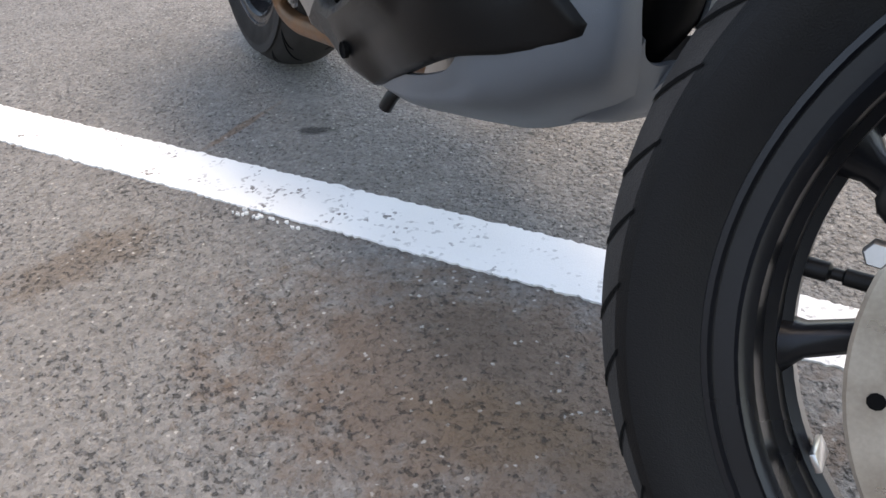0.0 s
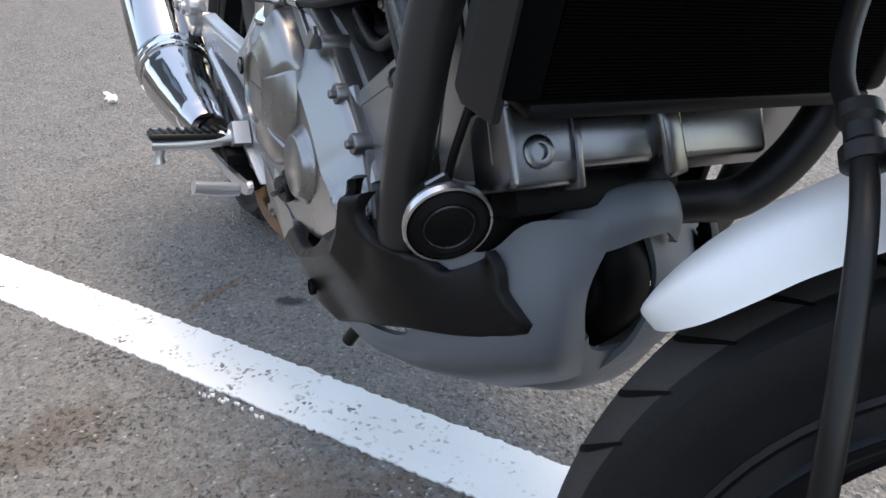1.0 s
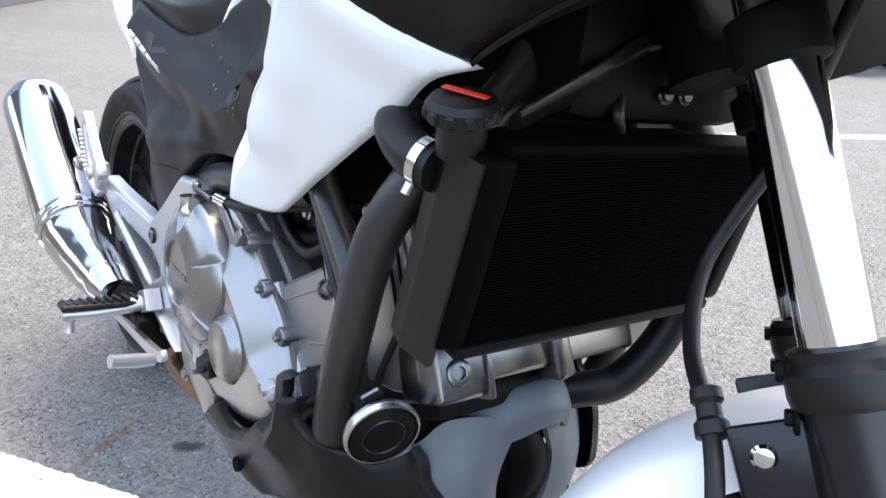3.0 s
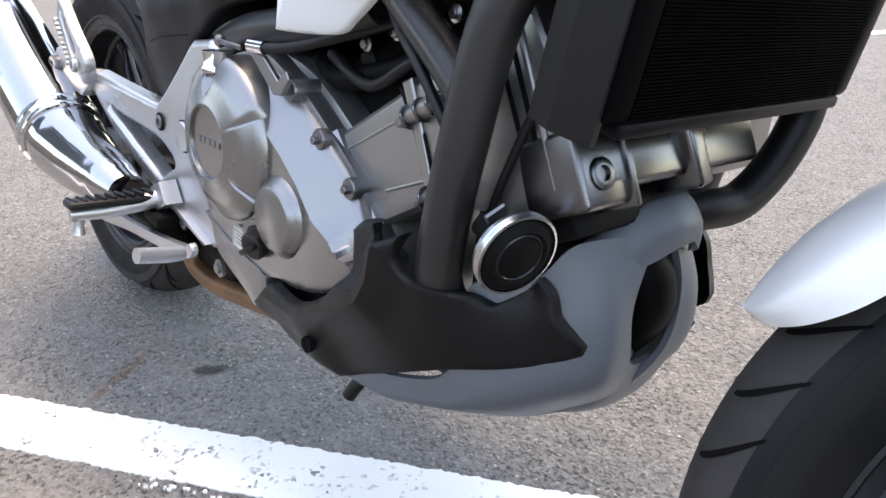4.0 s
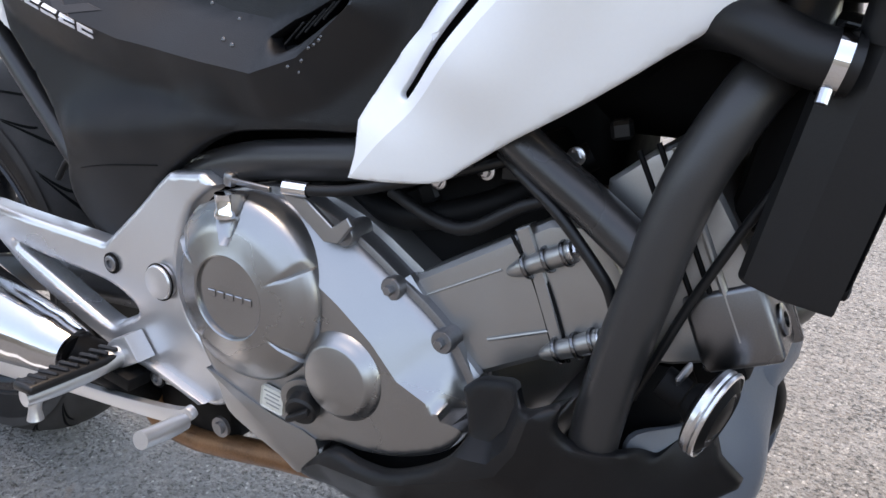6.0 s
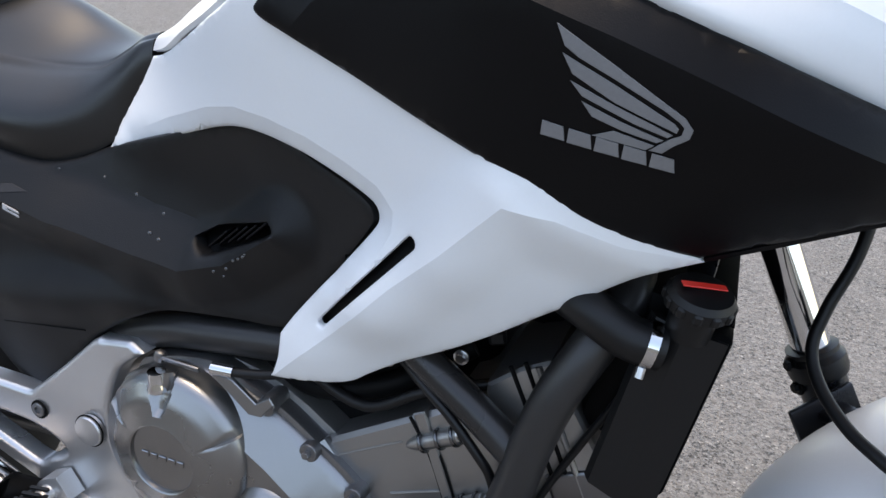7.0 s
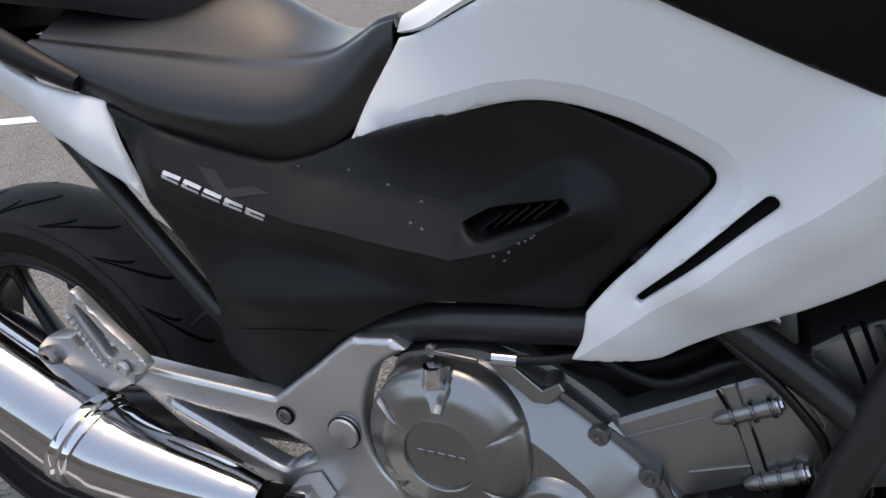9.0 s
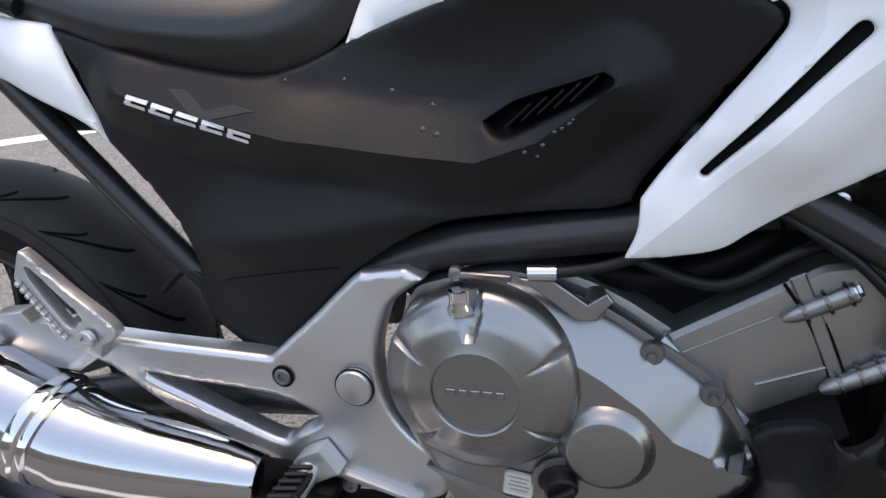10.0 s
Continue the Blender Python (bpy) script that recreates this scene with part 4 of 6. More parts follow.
part("drain_washer", lathe([(0, -0.008), (0.006, -0.008), (0.007, -0.004), (0.0115, -0.004), (0.0115, 0), (0, 0)], 24, pose(0.671, -0.182, 0.296)), DARKSTEEL, bike, "zinc washer and nut")
part("sump", prism(rounded([(0.70, 0.31), (0.95, 0.33), (0.98, 0.29), (0.93, 0.262), (0.78, 0.255), (0.70, 0.28)], 3), -0.12, 0.12, 0.012), CASTING, bike)

# cylinders lie 28 degrees above level
CU = Vector((math.cos(radians(28)), 0, math.sin(radians(28))))
cyl = part("cylinder_block", prism([(0.880, 0.500), (1.010, 0.577), (1.048, 0.583), (1.078, 0.545), (1.075, 0.497), (1.045, 0.480), (1.008, 0.456), (0.952, 0.425)], -0.160, 0.15, 0.012, 3), CASTING, bike, "bronze-grey cast cylinder block", 30)
part("block_flange", sweep([(0.884, -0.158, 0.503), (0.918, -0.160, 0.466), (0.957, -0.160, 0.428)], 0.009, 10, 4), SILVER, cyl)
for o, ln in (((1.022, -0.163, 0.552), 0.062), ((1.052, -0.166, 0.488), 0.056)):
    o = Vector(o)
    st = part("stud_boss", sweep([o - CU * ln * 0.75, o - CU * ln * 0.55, o, o + CU * 0.012], [0.003, 0.0075, 0.0090, 0.0095], 18, 3), CASTING, cyl)
    for k_ in (-0.45, -0.15, 0.12):
        part("stud_collar", lathe([(0.006, -0.0015), (0.0108, -0.0015), (0.0112, 0.0), (0.0108, 0.0015), (0.006, 0.0015)], 22, along(o + CU * ln * k_, CU)), HEADM, st)
    part("stud_bolt", hexbolt(o + CU * 0.012, CU, 0.006, 0.006), STEEL, st)
for f_ in (0.0, 0.0115):
    part("gasket_line", sweep([(0.981 + f_, -0.1612, 0.561), (1.003 + f_, -0.1612, 0.526), (1.019 + f_, -0.1612, 0.487), (1.026 + f_, -0.1612, 0.466)], 0.0017, 6, 4), INNER, cyl)
part("block_rib", sweep([(0.895, -0.160, 0.487), (0.974, -0.160, 0.530)], 0.0013, 8, 2), CASTING, cyl)
part("block_rib", sweep([(0.965, -0.160, 0.466), (1.019, -0.161, 0.488)], 0.0018, 8, 2), CASTING, cyl)

head = part("cylinder_head", prism([(1.052, 0.615), (1.081, 0.639), (1.108, 0.653), (1.132, 0.618), (1.160, 0.575), (1.160, 0.520), (1.150, 0.495), (1.116, 0.483), (1.075, 0.476), (1.050, 0.54)], -0.158, 0.15, 0.008, 3), CASTING, bike, "cast alloy cylinder head", 30)
for i, (p, q) in enumerate((((1.073, -0.158, 0.639), (1.145, -0.158, 0.495)), ((1.086, -0.158, 0.646), (1.154, -0.158, 0.505)))):
    part("gasket_line", sweep([p, q], 0.0022, 8, 1), INNER, head)
part("head_rib", sweep([(1.098, -0.158, 0.645), (1.160, -0.158, 0.515)], 0.0032, 10, 2), CASTING, head)
# lower front of the head
vc = part("valve_cover", box((0.054, 0.228, 0.046), pose(1.153, -0.028, 0.528, 0, -24, 0), 0.006, 3), HEADM, bike, "dull silver valve cover below the radiator")
part("bolt_block", box((0.058, 0.054, 0.060), pose(1.153, -0.134, 0.523, 0, -24, 0), 0.005, 3), HEADM, vc)
part("block_ridge", box((0.060, 0.008, 0.064), pose(1.157, -0.107, 0.523, 0, -24, 0), 0.003, 2), HEADM, vc)
part("face_bolt", socket((1.1815, -0.139, 0.530), (0.90, -0.05, 0.42), 0.0120, 0.0035), HEADM, vc, "round socket bolt")
part("cover_rib", box((0.060, 0.022, 0.062), pose(1.161, -0.023, 0.528, 10, -20, 0), 0.005, 3), HEADM, vc)
part("header_flange", box((0.04, 0.16, 0.03), pose(1.145, -0.06, 0.482, 0, -26, 0), 0.006, 2), INNER, vc)

# raised collar at the cylinder joint
part("joint_collar", prism([(0.984, 0.566), (0.996, 0.572), (1.014, 0.530), (1.030, 0.489), (1.036, 0.468), (1.027, 0.464), (1.018, 0.487), (1.002, 0.527)], -0.1635, -0.15, 0.0015, 1), CASTING, cyl)
# rear brake cylinder behind the bracket
mc = part("brake_cylinder", sweep([(0.440, -0.135, 0.525), (0.455, -0.137, 0.502), (0.472, -0.137, 0.478)], [0.010, 0.013, 0.012], 16, 3), INNER, bike, "black rear brake cylinder")
for q, r in (((0.438, -0.146, 0.520), 0.006), ((0.450, -0.150, 0.505), 0.005), ((0.428, -0.144, 0.510), 0.0045)):
    part("cylinder_bolt", hexbolt(q, (0.2, -1, 0.2), r, 0.008), DARKSTEEL, mc, "dull zinc bolt")
part("brake_pipe", sweep([(0.440, -0.142, 0.510), (0.425, -0.144, 0.530), (0.40, -0.14, 0.540), (0.36, -0.13, 0.51)], 0.004, 10, 6), HOSE, bike)
# dark clutter between engine and tank; the first box is added to block background light
part("steering_head_blocker", box((0.14, 0.24, 0.20), pose(1.150, 0.02, 0.845), 0.02, 2), INNER, bike)
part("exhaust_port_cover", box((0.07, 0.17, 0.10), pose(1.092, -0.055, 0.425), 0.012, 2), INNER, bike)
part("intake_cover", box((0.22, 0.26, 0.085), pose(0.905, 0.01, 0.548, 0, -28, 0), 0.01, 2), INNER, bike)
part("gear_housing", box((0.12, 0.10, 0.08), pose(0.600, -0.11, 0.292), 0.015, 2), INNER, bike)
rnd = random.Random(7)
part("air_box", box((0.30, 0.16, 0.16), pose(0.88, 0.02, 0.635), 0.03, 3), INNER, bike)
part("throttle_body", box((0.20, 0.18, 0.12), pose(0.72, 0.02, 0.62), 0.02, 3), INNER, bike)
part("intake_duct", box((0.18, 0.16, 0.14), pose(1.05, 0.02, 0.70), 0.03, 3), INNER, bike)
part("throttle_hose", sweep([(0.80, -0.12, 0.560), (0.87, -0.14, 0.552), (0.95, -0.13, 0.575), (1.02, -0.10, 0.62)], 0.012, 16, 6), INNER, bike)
part("wiring", sweep([(0.97, -0.165, 0.625), (0.999, -0.178, 0.609), (1.028, -0.185, 0.590), (1.060, -0.187, 0.557), (1.072, -0.185, 0.538), (1.078, -0.183, 0.510), (1.074, -0.178, 0.465)], 0.0046, 12, 6), HOSE, bike, "black corrugated wiring sleeve")
part("wiring", sweep([(1.196, -0.150, 0.700), (1.177, -0.166, 0.652), (1.146, -0.166, 0.587), (1.123, -0.166, 0.536), (1.108, -0.166, 0.497), (1.09, -0.160, 0.450)], 0.0036, 12, 6), HOSE, bike)
part("wiring", sweep([(0.86, -0.15, 0.575), (0.93, -0.155, 0.555), (0.99, -0.15, 0.585), (1.05, -0.13, 0.60)], 0.006, 12, 6), HOSE, bike)
for i in range(16):
    p = Vector((rnd.uniform(0.80, 1.08), rnd.uniform(-0.135, -0.115), rnd.uniform(0.56, 0.66)))
    part("connector", box((rnd.uniform(0.012, 0.03), 0.02, rnd.uniform(0.01, 0.022)), Matrix.Translation(p) @ pose(0, 0, 0, 0, rnd.uniform(-40, 40), rnd.uniform(-20, 20)), 0.003, 1), (INNER, HOSE, CASTING, STEEL)[(i * 7) % 9 % 4 if i % 4 == 0 else i % 2], bike)
for q in ((0.90, -0.138, 0.588), (0.945, -0.138, 0.603), (1.02, -0.138, 0.625), (0.87, -0.138, 0.603)):
    part("small_bolt", hexbolt(q, (0, -1, 0), 0.005, 0.006), STEEL, bike)

# ---- radiator ----
RB, RT = Vector((1.203, 0, 0.578)), Vector((1.232, 0, 0.728))
RU = (RT - RB).normalized()
RN = Vector((RU.z, 0, -RU.x))
rm = Matrix(((RN.x, 0, RU.x, (RB.x + RT.x) / 2), (0, 1, 0, -0.017), (RN.z, 0, RU.z, (RB.z + RT.z) / 2), (0, 0, 0, 1)))
rh = (RT - RB).length
rad = part("radiator", box((0.026, 0.308, rh), rm, 0.002, 1), CORE, bike, "black radiator core with fine fins", smooth=0)
fin_mesh = mesh_from(box((0.003, 0.302, 0.0013), None, 0, 1), "fin", 0)
for i in range(62):
    part("fin", fin_mesh, FIN, rad).matrix_local = rm @ pose(0.0140, 0, -rh / 2 + (i + 0.5) * rh / 62)
part("side_tank", box((0.044, 0.028, rh * 1.0), rm @ pose(-0.006, -0.165, 0), 0.004, 2), CORE, rad, "black radiator side tank")
part("side_tank", box((0.040, 0.026, rh * 1.04), rm @ pose(-0.004, 0.164, 0), 0.008, 3), TANK, rad)
part("side_panel", prism([(-0.047, 0.172), (-0.042, 0.180), (-0.019, 0.187), (0.013, 0.182), (0.013, 0.176)], -rh / 2 - 0.016, rh / 2 - 0.004, 0.003, 2, rm @ pose(0, 0, 0, 90, 0, 0)), HOSE, rad, "satin black folded side plate", 20)
# added black box: hides the bright ground and darkens the space behind the core
part("radiator_backing", box((0.05, 0.27, 0.15), rm @ pose(-0.046, 0, 0), 0.015, 2), INNER, bike, "black box added behind the radiator to keep the gap dark")
part("top_bar", box((0.030, 0.32, 0.010), rm @ pose(-0.002, 0, rh / 2 + 0.005), 0.003, 2), CORE, rad)
part("bottom_bar", box((0.036, 0.32, 0.012), rm @ pose(0, 0, -rh / 2 - 0.006), 0.004, 2), TANK, rad)
capm = along((1.217, -0.199, 0.7465), (0.15, -0.22, 1)) @ Matrix.Scale(0.80, 4)
b = lathe([(0.022, -0.03), (0.022, 0.0), (0.031, 0.002), (0.032, 0.014), (0.028, 0.020), (0.0, 0.022)], 40, capm)
ribs = []
for i in range(12):
    a = 2 * math.pi * i / 12
    ribs.append(box((0.006, 0.011, 0.009), capm @ pose(0.031 * math.cos(a), 0.008, 0.031 * math.sin(a), 0, -math.degrees(a), 0), 0.002, 1))
rcap = part("radiator_cap", b, HOSE, bike, "black ribbed filler cap with a red label")
for rib in ribs:
    part("cap_rib", rib, HOSE, rcap)
part("cap_label", box((0.034, 0.007, 0.0012), pose(1.2195, -0.2015, 0.7653, 12, 5, 25), 0.0004, 1), RED, rcap)
part("coolant_hose", sweep([(1.198, -0.199, 0.7085), (1.172, -0.204, 0.714), (1.135, -0.195, 0.728), (1.09, -0.15, 0.725), (1.05, -0.10, 0.70)], 0.0180, 24, 8), HOSE, bike, "black rubber coolant hose")
b = lathe([(0.0175, -0.0042), (0.0204, -0.0042), (0.0204, 0.0042), (0.0175, 0.0042)], 40, along((1.1885, -0.2008, 0.7105), (1, 0.19, -0.21)), closed=True)
clamp = part("hose_clamp", b, CHROME, bike, "bright steel hose clamp")
part("clamp_screw", sweep([(1.187, -0.214, 0.696), (1.186, -0.217, 0.688)], 0.0036, 10, 1), STEEL, clamp)
part("lower_hose", sweep([(1.200, 0.128, 0.590), (1.198, 0.124, 0.550), (1.191, 0.104, 0.508), (1.181, 0.072, 0.478), (1.169, 0.036, 0.472), (1.145, -0.01, 0.466)], 0.0180, 22, 8), HOSE, bike, "black rubber coolant hose")
stay = part("frame_stay", sweep([(1.215, -0.150, 0.745), (1.215, -0.115, 0.762), (1.212, -0.070, 0.782), (1.208, -0.030, 0.800), (1.205, 0.010, 0.808)], [0.014, 0.018, 0.022, 0.026, 0.026], 20, 6, flat=0.35), RIM, bike, "black frame stay with a round hole")
part("stay_hole", lathe([(0, 0.0), (0.0035, 0.0), (0.0035, 0.006), (0, 0.006)], 16, along((1.2225, -0.022, 0.800), (-1, 0.35, -0.1))), GROOVE, stay)
part("head_gusset", box((0.030, 0.055, 0.050), pose(1.205, 0.045, 0.805, 20, 0, 10), 0.012, 3), INNER, bike)
for q in ((1.225, 0.000, 0.772), (1.225, 0.026, 0.772)):
    part("stay_bolt", hexbolt(q, (1, -0.3, 0.1), 0.0050, 0.005), RIM, stay)
part("horn_wire", sweep([(1.215, -0.045, 0.770), (1.222, -0.050, 0.752), (1.218, -0.040, 0.738)], 0.006, 12, 5), HOSE, bike)
part("head_tube", sweep([(1.27, 0, 0.79), (1.19, 0, 0.95)], 0.036, 28, 2), INNER, bike)

# ---- horn ----
hm = along((1.1534, -0.1891, 0.471), (0.948, -0.208, -0.240)) @ Matrix.Scale(0.92, 4)
b = lathe([(0, -0.020), (0.014, -0.020), (0.018, -0.013), (0.033, -0.008), (0.035, -0.001), (0.032, 0.004), (0.031, 0.0035), (0.024, 0.008), (0.020, 0.006), (0.012, 0.009), (0.0, 0.009)], 44, hm)
horn = part("horn", b, INNER, bike, "round black horn with a chromed rim")
part("horn_rim", lathe([(0.0330, -0.006), (0.0352, -0.006), (0.0362, -0.002), (0.0352, 0.000), (0.0366, 0.002), (0.0358, 0.0042), (0.0338, 0.0046)], 48, hm, closed=True), STEEL, horn, "bright steel horn rim")
part("inner_ring", lathe([(0.0205, 0.0055), (0.0215, 0.0065), (0.0200, 0.0075), (0.0190, 0.0065)], 40, hm, closed=True), RIM, horn)
part("horn_stem", sweep([hm @ Vector((0, -0.025, 0)), hm @ Vector((0.004, -0.044, 0.004))], 0.012, 14, 1), INNER, horn)
part("horn_bracket", box((0.020, 0.004, 0.012), hm @ pose(0.004, -0.030, 0.018, 0, 35, 0), 0.0015, 1), DARKSTEEL, horn)

# ---- lower cowl ----
RIDGE = [(0.800, 0.306), (0.823, 0.322), (0.892, 0.329), (0.955, 0.357), (1.008, 0.386), (1.024, 0.412), (1.034, 0.446)]
POCKET = [(0.955, 0.442), (0.974, 0.456), (1.016, 0.466), (1.026, 0.446), (1.016, 0.414), (1.000, 0.393), (0.960, 0.385)]
LEVEL = surface([(0.966, 0.439, -0.209), (1.03, 0.459, -0.219), (0.791, 0.296, -0.196), (0.911, 0.300, -0.207), (1.167, 0.374, -0.125), (0.958, 0.285, -0.187), (1.10, 0.430, -0.195), (1.129, 0.430, -0.142), (1.06, 0.330, -0.185),
                 (0.87, 0.335, -0.207), (0.93, 0.352, -0.212), (0.98, 0.40, -0.217), (1.05, 0.40, -0.210), (0.93, 0.315, -0.205), (1.02, 0.37, -0.211), (1.10, 0.385, -0.185), (1.157, 0.408, -0.143), (1.140, 0.437, -0.150)])


def DK(x, z):
    """The cowl's side: a ridge that falls off above and below, and a pocket under the frame tube."""
    y = LEVEL(x, z) - 0.010 * max(0.0, 1 - near_line(x, z, RIDGE) / 0.030)
    if inside(x, z, POCKET):
        y += 0.014 * min(1.0, near_line(x, z, POCKET[2:]) / 0.010)
    return y


dark = [(0.789, 0.294, 1), (0.812, 0.320), (0.836, 0.339), (0.869, 0.338), (0.904, 0.344), (0.949, 0.369), (0.969, 0.392), (0.968, 0.412), (0.961, 0.434, 1), (0.978, 0.447), (1.018, 0.459, 1), (1.026, 0.447), (1.058, 0.462, 1), (1.050, 0.440), (1.062, 0.424), (1.085, 0.421), (1.101, 0.419), (1.114, 0.410), (1.128, 0.424), (1.140, 0.437, 1), (1.151, 0.426), (1.157, 0.408, 1), (1.174, 0.384, 1), (1.172, 0.375, 1), (1.156, 0.362, 1), (1.12, 0.350), (1.077, 0.338), (1.022, 0.312), (0.936, 0.268, 1), (0.888, 0.280), (0.84, 0.287)]
dcowl = part("cowl_side_cover", shell(dark, DK, 0.007, 0.005, 0.006, creases=[RIDGE, POCKET[2:], [(0.962, 0.396), (0.994, 0.402), (1.006, 0.418), (1.014, 0.444)]]), DARKCOWL, bike, "charcoal plastic lower cowl side", 45)
part("cowl_side_cover", shell(dark, lambda x, z: DK(x, z) + 0.045, 0.007, 0.005, 0.012, mirror=True), DARKCOWL, bike, "charcoal plastic lower cowl side", 40)
part("cowl_bolt", lathe([(0.0, -0.001), (0.006, -0.001), (0.0085, -0.003), (0.0085, 0.002), (0, 0.002)], 20, pose(0.911, -0.2085, 0.301)), GROOVE, dcowl)
for side in (1, -1):
    wing = [
        [(0.925, -0.172, 0.262), (0.925, -0.180, 0.267), (0.928, -0.182, 0.272), (0.932, -0.181, 0.277)],
        [(0.985, -0.135, 0.252), (0.985, -0.172, 0.266), (0.985, -0.179, 0.282), (0.984, -0.181, 0.295)],
        [(1.018, -0.120, 0.253), (1.025, -0.164, 0.274), (1.027, -0.174, 0.292), (1.030, -0.177, 0.308)],
        [(1.055, -0.102, 0.257), (1.066, -0.157, 0.286), (1.069, -0.168, 0.310), (1.070, -0.174, 0.328)],
        [(1.075, -0.093, 0.260), (1.090, -0.150, 0.296), (1.094, -0.166, 0.332), (1.092, -0.173, 0.372)],
        [(1.098, -0.079, 0.267), (1.115, -0.140, 0.310), (1.112, -0.160, 0.370), (1.096, -0.172, 0.422)],
        [(1.125, -0.065, 0.281), (1.152, -0.118, 0.330), (1.158, -0.130, 0.385), (1.132, -0.139, 0.432)],
        [(1.143, -0.050, 0.292), (1.180, -0.094, 0.345), (1.182, -0.102, 0.405), (1.150, -0.112, 0.462)],
        [(1.150, -0.036, 0.292), (1.182, -0.064, 0.352), (1.184, -0.074, 0.412), (1.181, -0.050, 0.468)],
    ]
    if side < 0:
        wing = [[(x, -y - (0.036, 0.036, 0.036, 0.036, 0.038, 0.046, 0.062, 0.076, 0.078)[i], z) for x, y, z in r] for i, r in enumerate(wing)]
    part("front_cowl", loft(wing, 6, 6, 0.006), GREYCOWL, bike, "grey plastic belly cowl", 45)
b = bmesh.new()
loft([[(x1, y, z1), (x2, y, z2), (x3, y, z3), (x4, y, z4)] for y, x1, z1, x2, z2, x3, z3, x4, z4 in ((-0.088, 1.136, 0.456, 1.148, 0.461, 1.161, 0.452, 1.166, 0.440), (-0.070, 1.146, 0.471, 1.160, 0.478, 1.1755, 0.464, 1.1795, 0.443), (-0.056, 1.149, 0.481, 1.166, 0.487, 1.183, 0.468, 1.184, 0.446), (-0.035, 1.154, 0.487, 1.170, 0.492, 1.189, 0.476, 1.190, 0.455), (-0.022, 1.154, 0.488, 1.172, 0.494, 1.191, 0.477, 1.192, 0.458), (-0.010, 1.154, 0.488, 1.172, 0.494, 1.191, 0.476, 1.191, 0.458), (0.001, 1.152, 0.487, 1.171, 0.493, 1.189, 0.474, 1.189, 0.450), (0.008, 1.150, 0.482, 1.168, 0.487, 1.185, 0.468, 1.186, 0.446), (0.012, 1.146, 0.474, 1.162, 0.478, 1.178, 0.462, 1.180, 0.442))], 6, 5, 0.006, bm=b)
part("cowl_arm", b, GREYCOWL, bike, "grey plastic arm over the cowl opening", 45)
b = loft([[(1.112, y * 1.15, 0.276), (1.138 - d * 0.2, y * 1.1, 0.280 + d * 0.3), (1.160, y, 0.302 + d * 0.6), (1.170 + d * 0.5, y, 0.340 + d)] for y, d in ((-0.066, 0.030), (-0.054, 0.012), (-0.036, 0.001), (-0.018, 0.0), (0.0, 0.001), (0.018, 0.012), (0.030, 0.030))], 5, 5, 0.006)
part("cowl_lip", b, GREYCOWL, bike, "grey plastic lower lip of the cowl", 45)
b = bmesh.new()
loft([[(0.90, y, 0.282), (0.94, y, 0.279), (0.98, y, 0.276), (1.01, y, 0.276)] for y in (-0.10, -0.07, 0, 0.04, 0.07)], 4, 6, 0.005, bm=b)
part("belly_pan", b, GREYCOWL, bike, "grey plastic belly pan", 45)
part("drain_hose", sweep([(0.955, -0.150, 0.275), (0.945, -0.168, 0.262), (0.936, -0.176, 0.243)], 0.0075, 14, 4), HOSE, bike, "short black drain hose")

# ---- exhaust ----
part("header_pipe", sweep([(1.13, -0.05, 0.46), (1.165, -0.03, 0.42), (1.15, -0.02, 0.37), (1.08, -0.03, 0.31), (0.95, -0.08, 0.285)], 0.024, 20, 8), INNER, bike, "dark header pipe")
part("header_pipe", sweep([(0.98, -0.09, 0.285), (0.86, -0.12, 0.266), (0.78, -0.140, 0.260), (0.72, -0.150, 0.258), (0.66, -0.156, 0.252), (0.60, -0.158, 0.246), (0.55, -0.160, 0.255), (0.535, -0.165, 0.29)], 0.0140, 22, 8), RUST, bike, "heat-browned exhaust pipe")
part("link_pipe", sweep([(0.53, -0.165, 0.28), (0.525, -0.20, 0.33), (0.50, -0.232, 0.358)], 0.022, 20, 5), INNER, bike, "dark exhaust link pipe")
MA, MD = Vector((0.270, -0.238, 0.393)), Vector((-0.345, 0.002, 0.163)).normalized()
mm = along(MA, MD)
b = sweep([(0.510, -0.233, 0.357), (0.49, -0.235, 0.360), (0.46, -0.237, 0.364), (0.38, -0.238, 0.370), (0.310, -0.238, 0.380), (0.270, -0.238, 0.393)], [0.026, 0.031, 0.036, 0.047, 0.0555, 0.0565], 56, 8)
muff = part("muffler", b, POLISH, bike, "polished steel silencer", 50)
part("muffler_body", lathe([(0.0575, -0.002), (0.0600, 0.004), (0.0600, 0.33), (0.0585, 0.352), (0.048, 0.372), (0.034, 0.378), (0.030, 0.372), (0.028, 0.33), (0, 0.32)], 64, mm), POLISH, muff, "", 50)
part("muffler_band", lathe([(0.0560, -0.016), (0.0605, -0.014), (0.0605, -0.006), (0.0590, -0.003), (0.0620, 0.000), (0.0620, 0.010), (0.0600, 0.013)], 64, mm), CHROME, muff)

# ---- foot rest bracket ----
flat = surface([(0.2, 0.45, -0.188), (0.7, 0.45, -0.188), (0.5, 0.35, -0.190), (0.62, 0.56, -0.182), (0.34, 0.48, -0.205), (0.53, 0.46, -0.188)])
